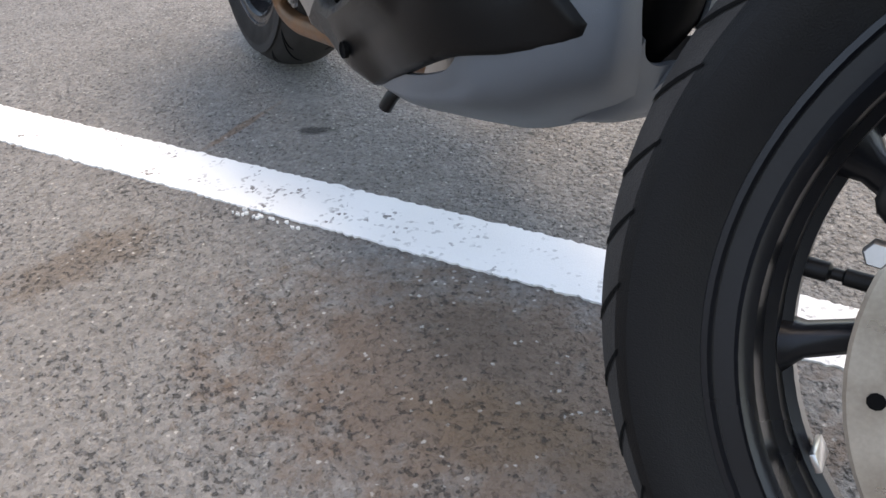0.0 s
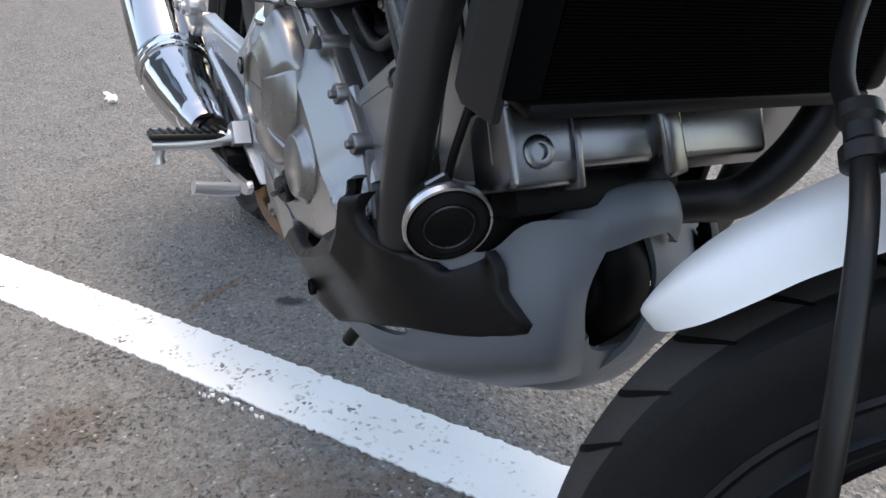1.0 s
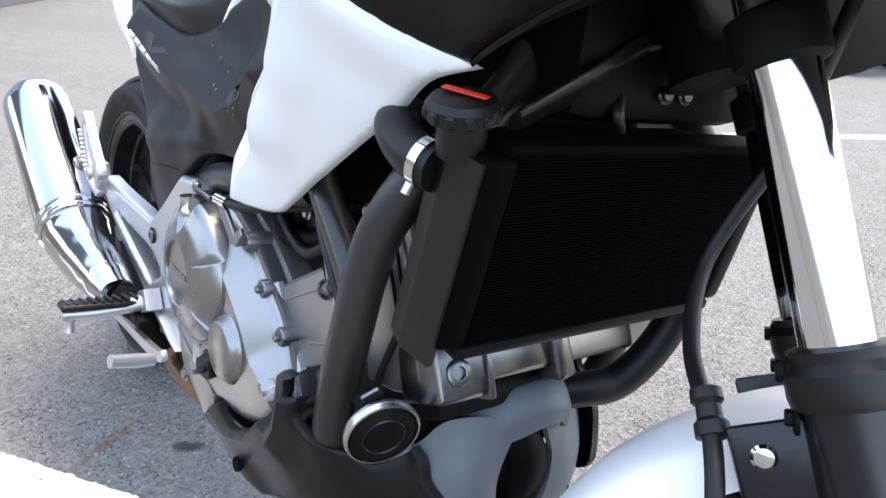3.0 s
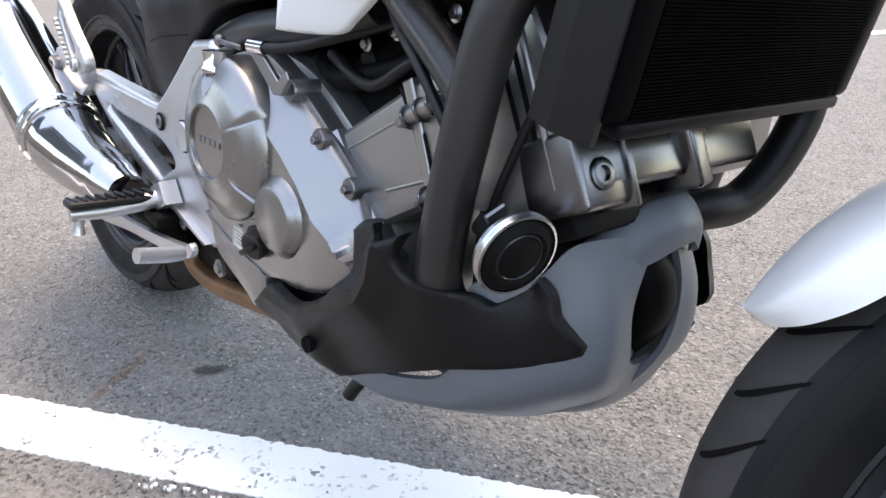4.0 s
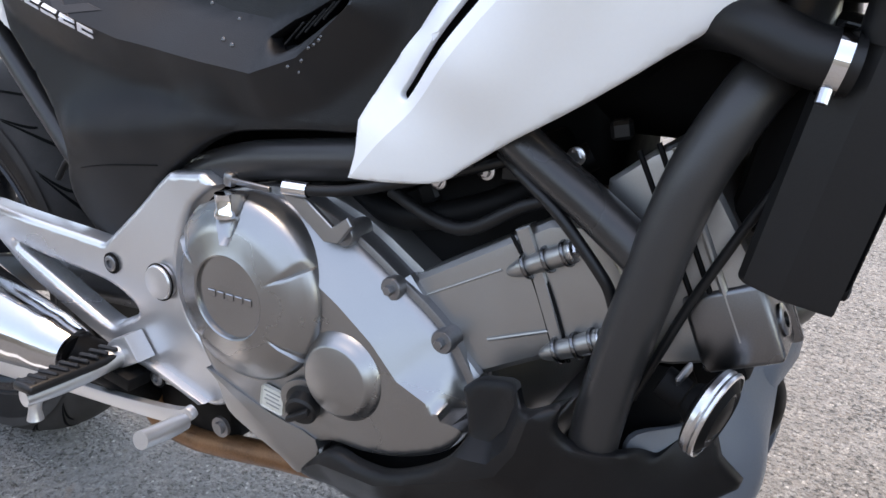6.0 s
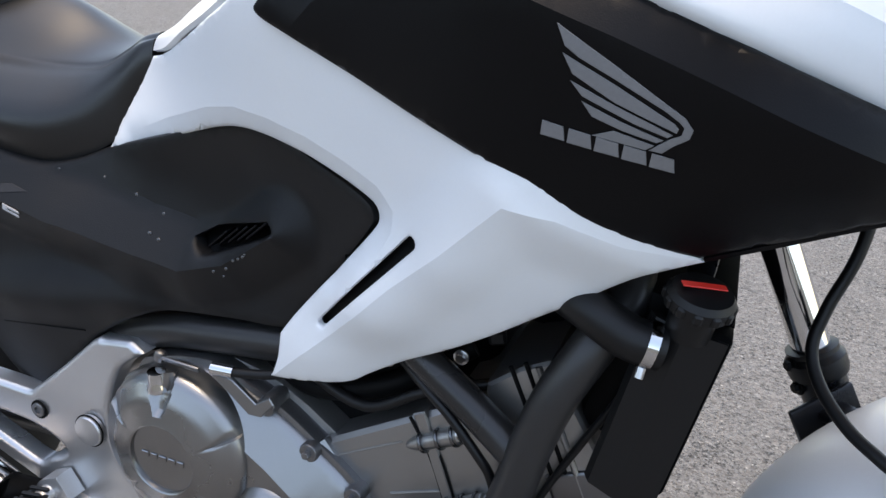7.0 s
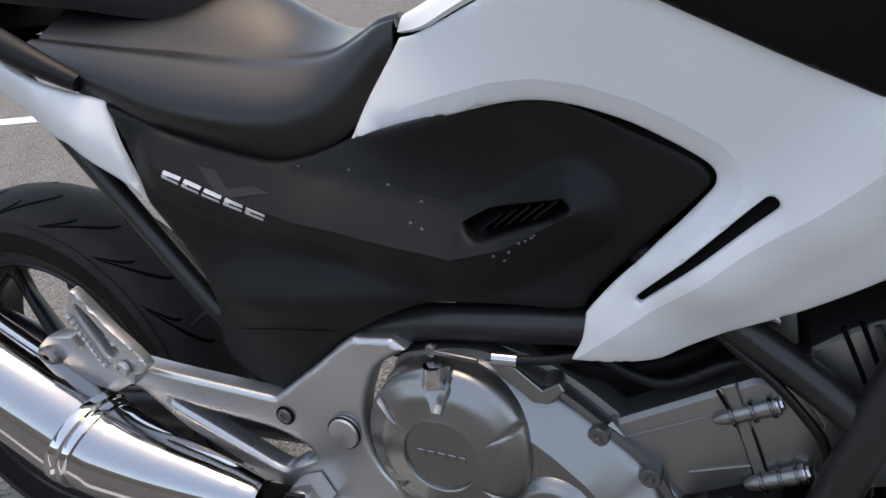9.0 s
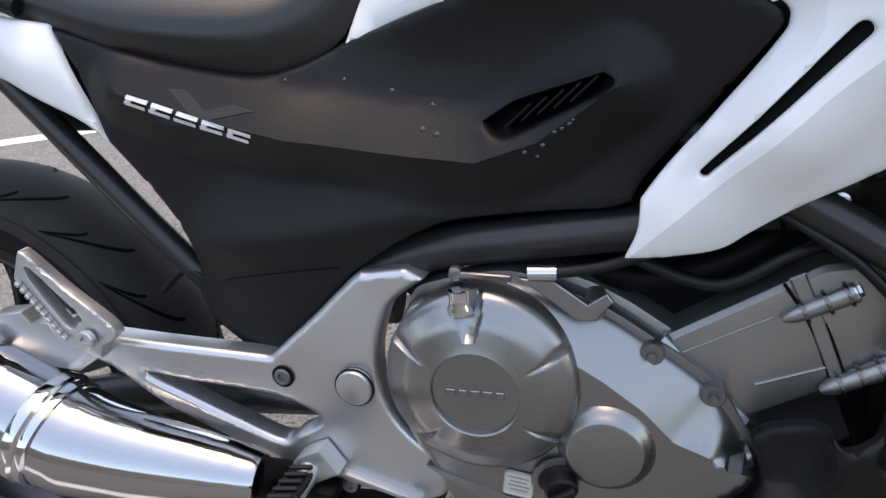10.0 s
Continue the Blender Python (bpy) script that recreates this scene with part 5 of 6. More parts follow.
plate = [(0.609, 0.558), (0.625, 0.563), (0.660, 0.568, 1), (0.678, 0.558, 1), (0.648, 0.536), (0.636, 0.516), (0.626, 0.477), (0.629, 0.440), (0.642, 0.410), (0.660, 0.391), (0.683, 0.372), (0.690, 0.341), (0.680, 0.326), (0.658, 0.319), (0.632, 0.325), (0.585, 0.322), (0.548, 0.332), (0.512, 0.344), (0.450, 0.373), (0.388, 0.407), (0.333, 0.450), (0.300, 0.456, 1), (0.303, 0.487, 1), (0.338, 0.489), (0.430, 0.480), (0.513, 0.471, 1), (0.562, 0.514)]
hole = [(0.372, 0.447), (0.422, 0.439), (0.507, 0.427), (0.546, 0.412), (0.556, 0.399), (0.532, 0.385), (0.512, 0.374), (0.467, 0.394), (0.419, 0.420)]
bracket = part("footrest_bracket", shell(plate, flat, 0.018, 0.003, 0.004, holes=[hole], chamfer=(0.0055, 0.004)), BRACKET, bike, "silver cast footrest bracket", 60)
part("footrest_bracket", shell(plate, flat, 0.018, 0.007, 0.012, holes=[hole], mirror=True), BRACKET, bike, "silver cast footrest bracket", 40)
part("pivot_cap", lathe([(0.0185, 0.004), (0.0185, -0.003), (0.0172, -0.0048), (0.010, -0.0058), (0, -0.0062)], 40, pose(0.603, -0.191, 0.447)), BRACKET, bracket, "round silver pivot cap")
part("cap_groove", lathe([(0.0188, -0.0005), (0.0203, -0.0005), (0.0203, -0.0014), (0.0188, -0.0014)], 40, pose(0.603, -0.191, 0.447), closed=True), INNER, bracket)
for x_, z_ in ((0.526, 0.451), (0.584, 0.331)):
    part("bracket_bolt", socket((x_, -0.1895, z_), (0, -1, 0), 0.0090, 0.003), DARKSTEEL, bracket, "socket bolt")
    # raised black ring, painted as the shade of a recess round the bolt
    part("recess_shade_ring", lathe([(0.0092, -0.001), (0.0118, -0.001), (0.0118, -0.0022), (0.0092, -0.0022)], 28, pose(x_, -0.188, z_), closed=True), INNER, bracket)
# rider's footrest
b = bmesh.new()
prism(rounded([(0.566, 0.384, 1), (0.541, 0.372), (0.532, 0.358), (0.538, 0.346), (0.552, 0.342), (0.584, 0.358, 1)], 4), -0.213, -0.190, 0.003, 2, bm=b)
prism([(0.556, 0.353), (0.585, 0.349), (0.662, 0.326), (0.654, 0.322), (0.590, 0.342), (0.556, 0.346)], -0.198, -0.187, 0.003, 2, bm=b)
part("peg_hinge", b, BRACKET, bracket)
part("hinge_pin", socket((0.550, -0.2125, 0.3595), (0, -1, 0), 0.0085, 0.003), STEEL, bracket)
part("peg_fork", box((0.046, 0.030, 0.016), pose(0.556, -0.208, 0.336, 0, 8, 0), 0.003, 2), INNER, bracket, "black hinge fork under the footrest")
b = bmesh.new()
sweep([(0.552, -0.21, 0.358), (0.549, -0.265, 0.351), (0.545, -0.315, 0.351)], [0.012, 0.010, 0.009], 14, 4, b)
sweep([(0.545, -0.303, 0.351), (0.546, -0.306, 0.336), (0.546, -0.307, 0.325)], [0.008, 0.006, 0.008], 14, 4, b)
peg = part("rider_footrest", b, BRACKET, bike, "silver footrest with a black rubber pad")
b = bmesh.new()
box((0.028, 0.108, 0.010), pose(0.549, -0.266, 0.3625, -3, 0, 2), 0.004, 3, b)
for i in range(9):
    box((0.024, 0.005, 0.005), pose(0.549, -0.221 - i * 0.0114, 0.3690, -3, 0, 12), 0.0015, 1, b)
part("rubber_pad", b, HOSE, peg, "ribbed black rubber pad")
# brake pedal
part("pedal_tip", sweep([(0.667, -0.228, 0.323), (0.669, -0.25, 0.326), (0.673, -0.285, 0.333)], [0.0085, 0.0098, 0.0092], 20, 4), BRACKET, bike, "silver brake pedal tip")
part("brake_pedal", prism(rounded([(0.262, 0.286), (0.355, 0.296), (0.449, 0.302), (0.541, 0.309), (0.635, 0.321), (0.656, 0.329), (0.664, 0.319), (0.635, 0.303), (0.541, 0.293), (0.449, 0.285), (0.355, 0.272), (0.262, 0.266)], 4), -0.216, -0.208, 0.003, 2), BRACKET, bike, "silver brake pedal arm")
# passenger's footrest with its guard
b = prism([(0.178, 0.486), (0.203, 0.509), (0.244, 0.515), (0.254, 0.503), (0.295, 0.505), (0.305, 0.484), (0.328, 0.492), (0.345, 0.480), (0.330, 0.468), (0.301, 0.450), (0.272, 0.452), (0.239, 0.459), (0.209, 0.460), (0.178, 0.455)], -0.214, -0.19, 0.004, 2)
box((0.034, 0.020, 0.030), pose(0.330, -0.213, 0.490, 0, 20, 0), 0.006, 2, b)
pp = part("passenger_bracket", b, BRACKET, bike, "silver passenger footrest bracket")
part("bracket_pin", socket((0.338, -0.231, 0.499), (0, -1, 0), 0.010, 0.004), STEEL, pp)
part("mount_bolt", socket((0.206, -0.214, 0.482), (0, -1, 0), 0.016, 0.010), DARKSTEEL, pp, "round bolt with a blue-grey cap")
b = bmesh.new()
shell([(0.274, 0.588, 1), (0.283, 0.584), (0.322, 0.548), (0.366, 0.512), (0.362, 0.496), (0.330, 0.486), (0.300, 0.491), (0.280, 0.526), (0.261, 0.558, 1), (0.264, 0.566)], lambda x, z: -0.226, 0.012, 0.002, 0.006, holes=[[(0.281, 0.572), (0.279, 0.560), (0.296, 0.532), (0.314, 0.508), (0.326, 0.512), (0.331, 0.520), (0.306, 0.548)]], bm=b)
peg2 = part("passenger_footrest", b, BRACKET, bike, "folded silver passenger footrest")
b = bmesh.new()
for i in range(10):
    f_ = i / 9
    box((0.006, 0.006, 0.005), pose(0.310 - 0.040 * f_, -0.230, 0.499 + 0.056 * f_, 0, 40, 0), 0.001, 1, b)
part("footrest_ribs", b, STEEL, peg2, smooth=0)

# ---- body panels ----
BODY_POINTS = [(0.876, 0.931, -0.245), (0.859, 0.948, -0.240), (1.005, 0.765, -0.234), (0.914, 0.667, -0.208), (1.217, 0.781, -0.195), (0.861, 0.599, -0.200), (0.96, 0.781, -0.220), (0.608, 0.764, -0.129), (0.65, 0.866, -0.113),
                (1.076, 0.82, -0.259), (1.111, 0.941, -0.283), (1.193, 0.854, -0.250), (1.105, 0.874, -0.271), (1.4, 0.95, -0.24), (1.4, 0.82, -0.21), (0.97, 0.98, -0.25), (1.03, 0.755, -0.246), (0.965, 0.690, -0.228), (0.90, 0.632, -0.208), (0.926, 0.599, -0.192), (0.962, 0.622, -0.191), (0.986, 0.637, -0.193), (1.03, 0.663, -0.200), (1.067, 0.687, -0.203), (1.10, 0.710, -0.203), (1.16, 0.752, -0.202)]
SMOOTH = surface(BODY_POINTS)
EDGE = [(0.640, 0.774), (0.703, 0.792), (0.777, 0.816), (0.818, 0.824), (0.854, 0.823), (0.891, 0.815), (0.924, 0.802), (0.957, 0.785), (0.963, 0.772), (0.955, 0.757), (0.923, 0.716)]
RAISED = [(0.650, 0.791), (0.697, 0.810), (0.772, 0.835), (0.818, 0.844), (0.860, 0.842), (0.900, 0.833), (0.934, 0.819), (0.966, 0.803), (0.982, 0.785), (0.982, 0.768), (0.970, 0.744)]
FOLD = [(0.857, 0.595), (0.888, 0.626), (0.921, 0.657), (0.955, 0.691), (0.987, 0.725), (1.033, 0.768), (1.081, 0.817), (1.117, 0.811), (1.162, 0.792), (1.205, 0.783)]

RIM_LINE = [(0.930, 0.915), (1.012, 0.880), (1.056, 0.862), (1.098, 0.843), (1.140, 0.820), (1.180, 0.800), (1.218, 0.781)]


def BODY(x, z):
    """The white side: a chamfer towards the black panel and a fold below the slot."""
    y = SMOOTH(x, z) + 0.0075 * max(0.0, 1 - near_line(x, z, EDGE) / 0.0195) - 0.012 * max(0.0, 1 - near_line(x, z, FOLD) / 0.048) * min(1.0, 0.08 + near_line(x, z, RIM_LINE) / 0.026)
    return y


white = [(0.857, 0.597, 1), (0.866, 0.620), (0.868, 0.645, 1), (0.887, 0.672), (0.923, 0.716), (0.955, 0.757), (0.963, 0.772), (0.957, 0.785), (0.924, 0.802), (0.891, 0.815), (0.854, 0.823), (0.818, 0.824), (0.777, 0.816), (0.703, 0.792), (0.649, 0.776), (0.603, 0.761, 1), (0.624, 0.807), (0.658, 0.863, 1), (0.69, 0.872), (0.785, 0.913), (0.857, 0.945, 1), (0.885, 0.946), (0.930, 0.915), (0.970, 0.896), (1.012, 0.880), (1.056, 0.862), (1.098, 0.843), (1.140, 0.820), (1.180, 0.800), (1.218, 0.781, 1), (1.176, 0.765), (1.135, 0.735), (1.100, 0.711), (1.067, 0.688), (1.030, 0.664), (0.986, 0.638), (0.950, 0.614), (0.928, 0.600), (0.892, 0.597)]
slot = [(0.9135 + 0.0035 * math.cos(a), 0.668 + 0.0035 * math.sin(a), 1) for a in (radians(228 - 180 + 90 + 30 * k) for k in range(7))] + [(1.003 + 0.0055 * math.cos(a), 0.7665 + 0.0055 * math.sin(a), 1) for a in (radians(228 - 180 - 90 + 30 * k) for k in range(7))]
wp = part("side_fairing", shell(white, BODY, 0.005, 0.003, 0.008, holes=[slot], creases=[RAISED, FOLD]), WHITE, bike, "glossy white side fairing with a slot", 45)
part("side_fairing", shell(white, BODY, 0.005, 0.006, 0.014, holes=[slot], mirror=True), WHITE, bike, "glossy white side fairing with a slot", 50)
part("slot_backing", shell([(0.895, 0.655), (0.93, 0.66), (1.02, 0.765), (1.005, 0.785), (0.97, 0.76)], BODY, 0.004, 0.002, 0.012, proud=-0.012), INNER, wp)
TOPLINE = [(0.900, 0.952), (0.912, 0.961), (0.949, 0.979), (0.995, 0.990), (1.038, 0.991), (1.097, 0.979), (1.151, 0.961), (1.203, 0.942), (1.260, 0.921), (1.330, 0.898), (1.440, 0.872)]
BEVEL = [(0.893, 0.907), (0.925, 0.938), (0.956, 0.954), (0.997, 0.964), (1.035, 0.965), (1.089, 0.954), (1.142, 0.937), (1.194, 0.918), (1.251, 0.897), (1.322, 0.873), (1.40, 0.858)]
FACE = surface([(0.876, 0.925, -0.252), (0.925, 0.965, -0.258), (0.995, 0.990, -0.268), (1.097, 0.978, -0.286), (1.203, 0.941, -0.275), (1.32, 0.895, -0.252), (1.45, 0.86, -0.19), (0.93, 0.930, -0.256), (0.995, 0.950, -0.266), (1.06, 0.950, -0.279), (1.111, 0.940, -0.284), (1.203, 0.900, -0.268), (1.30, 0.865, -0.246),
                (1.105, 0.874, -0.272), (1.193, 0.854, -0.252), (1.212, 0.784, -0.198), (1.256, 0.805, -0.205), (1.33, 0.837, -0.205), (1.048, 0.853, -0.263), (0.952, 0.891, -0.250), (1.132, 0.812, -0.246), (1.45, 0.90, -0.19)])


def EMB(x, z):
    """The shroud's face with a bevel along its upper rim."""
    return FACE(x, z) + 0.022 * max(0.0, min(1.0, (x - 0.875) / 0.08)) * max(0.0, 1 - near_line(x, z, TOPLINE) / 0.0265)


emblem = [(0.875, 0.926), (0.879, 0.938), (0.912, 0.961), (0.949, 0.979), (0.995, 0.990), (1.038, 0.991), (1.097, 0.979), (1.151, 0.961), (1.203, 0.942), (1.260, 0.921), (1.330, 0.898), (1.440, 0.872, 1), (1.440, 0.862, 1), (1.33, 0.837), (1.256, 0.805), (1.212, 0.784, 1), (1.173, 0.793), (1.132, 0.812), (1.091, 0.834), (1.048, 0.853), (1.001, 0.871), (0.952, 0.891), (0.901, 0.913)]
ep = part("shroud_panel", shell(emblem, EMB, 0.006, 0.004, 0.009, proud=0.003, creases=[BEVEL]), BLACK, bike, "satin black tank shroud with a grey wing mark", 45)
part("shroud_panel", shell(emblem, EMB, 0.006, 0.006, 0.014, proud=0.003, mirror=True), BLACK, bike, "satin black tank shroud", 45)
band_lo = [(0.862, -0.241, 0.940), (0.905, -0.245, 0.963), (0.949, -0.247, 0.984), (0.995, -0.250, 0.996), (1.038, -0.258, 0.997), (1.097, -0.268, 0.985), (1.151, -0.268, 0.967), (1.203, -0.258, 0.948), (1.260, -0.246, 0.927), (1.312, -0.234, 0.904)]
band_hi = [(0.859, -0.238, 0.949), (0.892, -0.205, 0.982), (0.930, -0.155, 1.015), (0.968, -0.116, 1.034), (1.005, -0.122, 1.032), (1.050, -0.134, 1.027), (1.111, -0.150, 1.027), (1.178, -0.168, 1.021), (1.240, -0.185, 1.004), (1.290, -0.200, 0.988)]
lower, upper = [], []
for p, q in zip(band_lo, band_hi):
    p, q = Vector(p), Vector(q)
    k_ = min(1.0, (p - q).length / 0.10)
    f = p.lerp(q, 0.42) + Vector((0, -0.024, 0.010)) * k_
    lower.append([tuple(p + Vector((0, 0.012, -0.014))), tuple(p), tuple(p.lerp(f, 0.5) + Vector((0, -0.003, 0.001)) * k_), tuple(f)])
    upper.append([tuple(f), tuple(f.lerp(q, 0.5) + Vector((0, -0.003, 0.005)) * k_), tuple(q)])
for s_ in (False, True):
    b = loft(lower, 6, 5, 0.005, mirror=s_)
    loft(upper, 6, 6, 0.005, mirror=s_, bm=b)
    part("upper_cowl", b, WHITE, bike, "glossy white upper tank cowl", 40)
lid_lo = [(0.655, -0.112, 0.868), (0.69, -0.136, 0.876), (0.735, -0.165, 0.897), (0.785, -0.194, 0.919), (0.855, -0.236, 0.951), (0.889, -0.203, 0.984), (0.927, -0.153, 1.017)]
lid_hi = [(0.665, -0.085, 0.883), (0.70, -0.092, 0.905), (0.745, -0.100, 0.935), (0.797, -0.102, 0.966), (0.857, -0.104, 0.998), (0.907, -0.106, 1.018), (0.957, -0.108, 1.033)]
rows = [[tuple(Vector(p)), tuple(Vector(p).lerp(Vector(q), 0.35) + Vector((0, -0.006, 0.008))), tuple(Vector(p).lerp(Vector(q), 0.7) + Vector((0, -0.004, 0.007))), tuple(Vector(q))] for p, q in zip(lid_lo, lid_hi)]
part("luggage_lid", loft(rows, 6, 6, 0.005), WHITE, bike, "glossy white luggage lid", 60)
part("luggage_lid", loft(rows, 6, 6, 0.005, mirror=True), WHITE, bike, "glossy white luggage lid", 60)
rows = []
for x_, ye, ze, zc in ((0.655, 0.085, 0.868, 0.876), (0.700, 0.095, 0.903, 0.912), (0.740, 0.102, 0.932, 0.942)):
    rows.append([(x_, -ye, ze), (x_, -ye * 0.6, ze + (zc - ze) * 0.65), (x_, 0, zc), (x_, ye * 0.6, ze + (zc - ze) * 0.65), (x_, ye, ze)])
part("lid_tail", loft(rows, 5, 4, 0.005), WHITE, bike, "glossy white luggage lid tail", 60)
rows = []
for x_, ye, ze, zc in ((0.738, 0.096, 0.934, 0.946), (0.790, 0.105, 0.966, 0.984), (0.857, 0.108, 1.002, 1.022), (0.910, 0.110, 1.023, 1.042), (0.966, 0.112, 1.036, 1.053)):
    rows.append([(x_ + 0.003, -ye, ze), (x_, -ye * 0.86, ze + (zc - ze) * 0.5), (x_ - 0.006, -ye * 0.45, ze + (zc - ze) * 0.9), (x_ - 0.008, 0, zc), (x_ - 0.006, ye * 0.45, ze + (zc - ze) * 0.9), (x_, ye * 0.86, ze + (zc - ze) * 0.5), (x_ + 0.003, ye, ze)])
part("lid_pad", loft(rows, 6, 4, 0.006), PAD, bike, "black lid pad with water drops", 50)
rows = []
for x_, ye, ze, zc in ((0.972, 0.112, 1.036, 1.053), (1.020, 0.118, 1.034, 1.056), (1.060, 0.118, 1.034, 1.054), (1.100, 0.110, 1.030, 1.046), (1.118, 0.100, 1.012, 1.030)):
    rows.append([(x_ + 0.004, -ye, ze), (x_, -ye * 0.86, ze + (zc - ze) * 0.6), (x_ - 0.004, -ye * 0.45, zc), (x_ - 0.004, 0, zc + 0.002), (x_ - 0.004, ye * 0.45, zc), (x_, ye * 0.86, ze + (zc - ze) * 0.6), (x_ + 0.004, ye, ze)])
part("dash_cover", loft(rows, 6, 4, 0.006), PAD, bike, "matt black cockpit cover", 40)
# cockpit rim and front fairing
for s_ in (False, True):
    rows = [[(1.045, -0.128, 1.030), (1.045, -0.118, 1.034), (1.047, -0.105, 1.028)], [(1.111, -0.148, 1.030), (1.111, -0.135, 1.038), (1.112, -0.115, 1.026)], [(1.178, -0.166, 1.024), (1.178, -0.152, 1.040), (1.18, -0.125, 1.030)], [(1.240, -0.184, 1.007), (1.236, -0.165, 1.045), (1.235, -0.130, 1.055)], [(1.290, -0.199, 0.991), (1.290, -0.178, 1.055), (1.295, -0.135, 1.090)], [(1.36, -0.19, 0.965), (1.37, -0.168, 1.06), (1.38, -0.12, 1.12)], [(1.46, -0.13, 0.945), (1.47, -0.11, 1.03), (1.46, -0.07, 1.12)], [(1.52, -0.02, 0.94), (1.53, -0.02, 1.02), (1.50, -0.01, 1.10)]]
    part("cockpit_rim", loft(rows, 6, 5, 0.005, mirror=s_), PAD, bike, "matt black cockpit rim", 45)
    rows = [[(1.290, -0.200, 0.986), (1.312, -0.234, 0.904), (1.33, -0.215, 0.84)], [(1.36, -0.19, 0.962), (1.40, -0.208, 0.89), (1.40, -0.175, 0.845)], [(1.45, -0.135, 0.943), (1.49, -0.14, 0.885), (1.47, -0.115, 0.852)], [(1.52, -0.02, 0.938), (1.57, -0.02, 0.89), (1.54, -0.02, 0.86)]]
    part("front_fairing", loft(rows, 6, 6, 0.005, mirror=s_), BLACK, bike, "satin black front fairing", 45)
    part("fairing_floor", loft([[(1.215, -0.198, 0.784), (1.20, -0.12, 0.84)], [(1.256, -0.206, 0.805), (1.26, -0.1, 0.86)], [(1.33, -0.206, 0.838), (1.33, -0.08, 0.87)], [(1.40, -0.172, 0.847), (1.39, -0.06, 0.87)], [(1.47, -0.115, 0.853), (1.46, -0.02, 0.87)], [(1.54, -0.018, 0.861), (1.50, 0.02, 0.87)]], 5, 5, 0.004, mirror=s_), BLACK, bike, "", 45)
part("headlamp_nose", loft([[(1.52, y, 0.94), (1.575, y * 0.9, 0.90), (1.56, y * 0.8, 0.86)] for y in (-0.05, 0, 0.05)], 4, 4, 0.01), BLACK, bike)
part("windscreen", loft([[(1.36, y, 1.12 - abs(y) * 0.2), (1.31, y * 0.95, 1.20 - abs(y) * 0.2), (1.25, y * 0.85, 1.28 - abs(y) * 0.3)] for y in (-0.15, -0.08, 0, 0.08, 0.15)], 5, 5, 0.003), material("smoked_screen", (0.03, 0.03, 0.035), 0.1), bike, "smoked windscreen")
part("meter", box((0.06, 0.17, 0.09), pose(1.27, 0.0, 1.07, 0, -35, 0), 0.02, 3), MATT, bike, "black instrument panel")

# solid black fill in place of the shade inside the cockpit
part("cockpit_dark_fill", box((0.27, 0.25, 0.13), pose(1.245, 0.005, 1.040), 0.02, 2), INNER, bike, "black box standing in for the shaded cockpit interior")
# handlebar, turned with the fork
HB = Matrix.Translation((1.18, 0.0, 0.0)) @ pose(0, 0, 0, 0, 0, 31.2)
hb = part("handlebar", sweep([HB @ Vector(p) for p in ((-0.10, -0.40, 1.060), (-0.06, -0.30, 1.075), (0.0, -0.14, 1.085), (0.01, -0.07, 1.04), (0.01, 0.07, 1.04), (0.0, 0.14, 1.085), (-0.06, 0.30, 1.075), (-0.10, 0.40, 1.060))], 0.011, 16, 6), HOSE, bike, "black handlebar")
for s_ in (-1, 1):
    part("grip", sweep([HB @ Vector((-0.065, 0.31 * s_, 1.073)), HB @ Vector((-0.10, 0.40 * s_, 1.060))], 0.017, 20, 2), HOSE, hb)
    part("switch_block", box((0.05, 0.05, 0.045), HB @ pose(-0.05, 0.275 * s_, 1.075), 0.01, 2), HOSE, hb)
    part("brake_lever", sweep([HB @ Vector((-0.02, 0.26 * s_, 1.07)), HB @ Vector((0.0, 0.33 * s_, 1.062)), HB @ Vector((-0.03, 0.42 * s_, 1.05))], 0.006, 10, 4), RIM, hb)
    part("mirror_stem", sweep([HB @ Vector((-0.03, 0.25 * s_, 1.08)), HB @ Vector((-0.01, 0.28 * s_, 1.18)), HB @ Vector((-0.02, 0.36 * s_, 1.23))], 0.006, 10, 4), RIM, hb)
    part("mirror_head", loft([[HB @ Vector((-0.02 + 0.02 * math.cos(a) * k, (0.36 + k2) * s_, 1.24 + 0.045 * math.sin(a) * k)) for a in (0, 1.05, 2.1, 3.14, 4.2, 5.25, 6.283)] for k, k2 in ((0.2, -0.075), (1, -0.05), (1.1, 0.0), (1, 0.05), (0.2, 0.075))], 4, 2, 0), HOSE, hb)

# side panel under the seat
CREASE_LOW = [(0.395, 0.736), (0.430, 0.722), (0.467, 0.710), (0.561, 0.687), (0.630, 0.678), (0.677, 0.672), (0.732, 0.667), (0.785, 0.684), (0.848, 0.728)]
SWELL = [(0.470, 0.588), (0.550, 0.600), (0.616, 0.612), (0.670, 0.624)]
CREASE_UP = [(0.603, 0.748), (0.640, 0.728), (0.677, 0.718), (0.735, 0.712)]
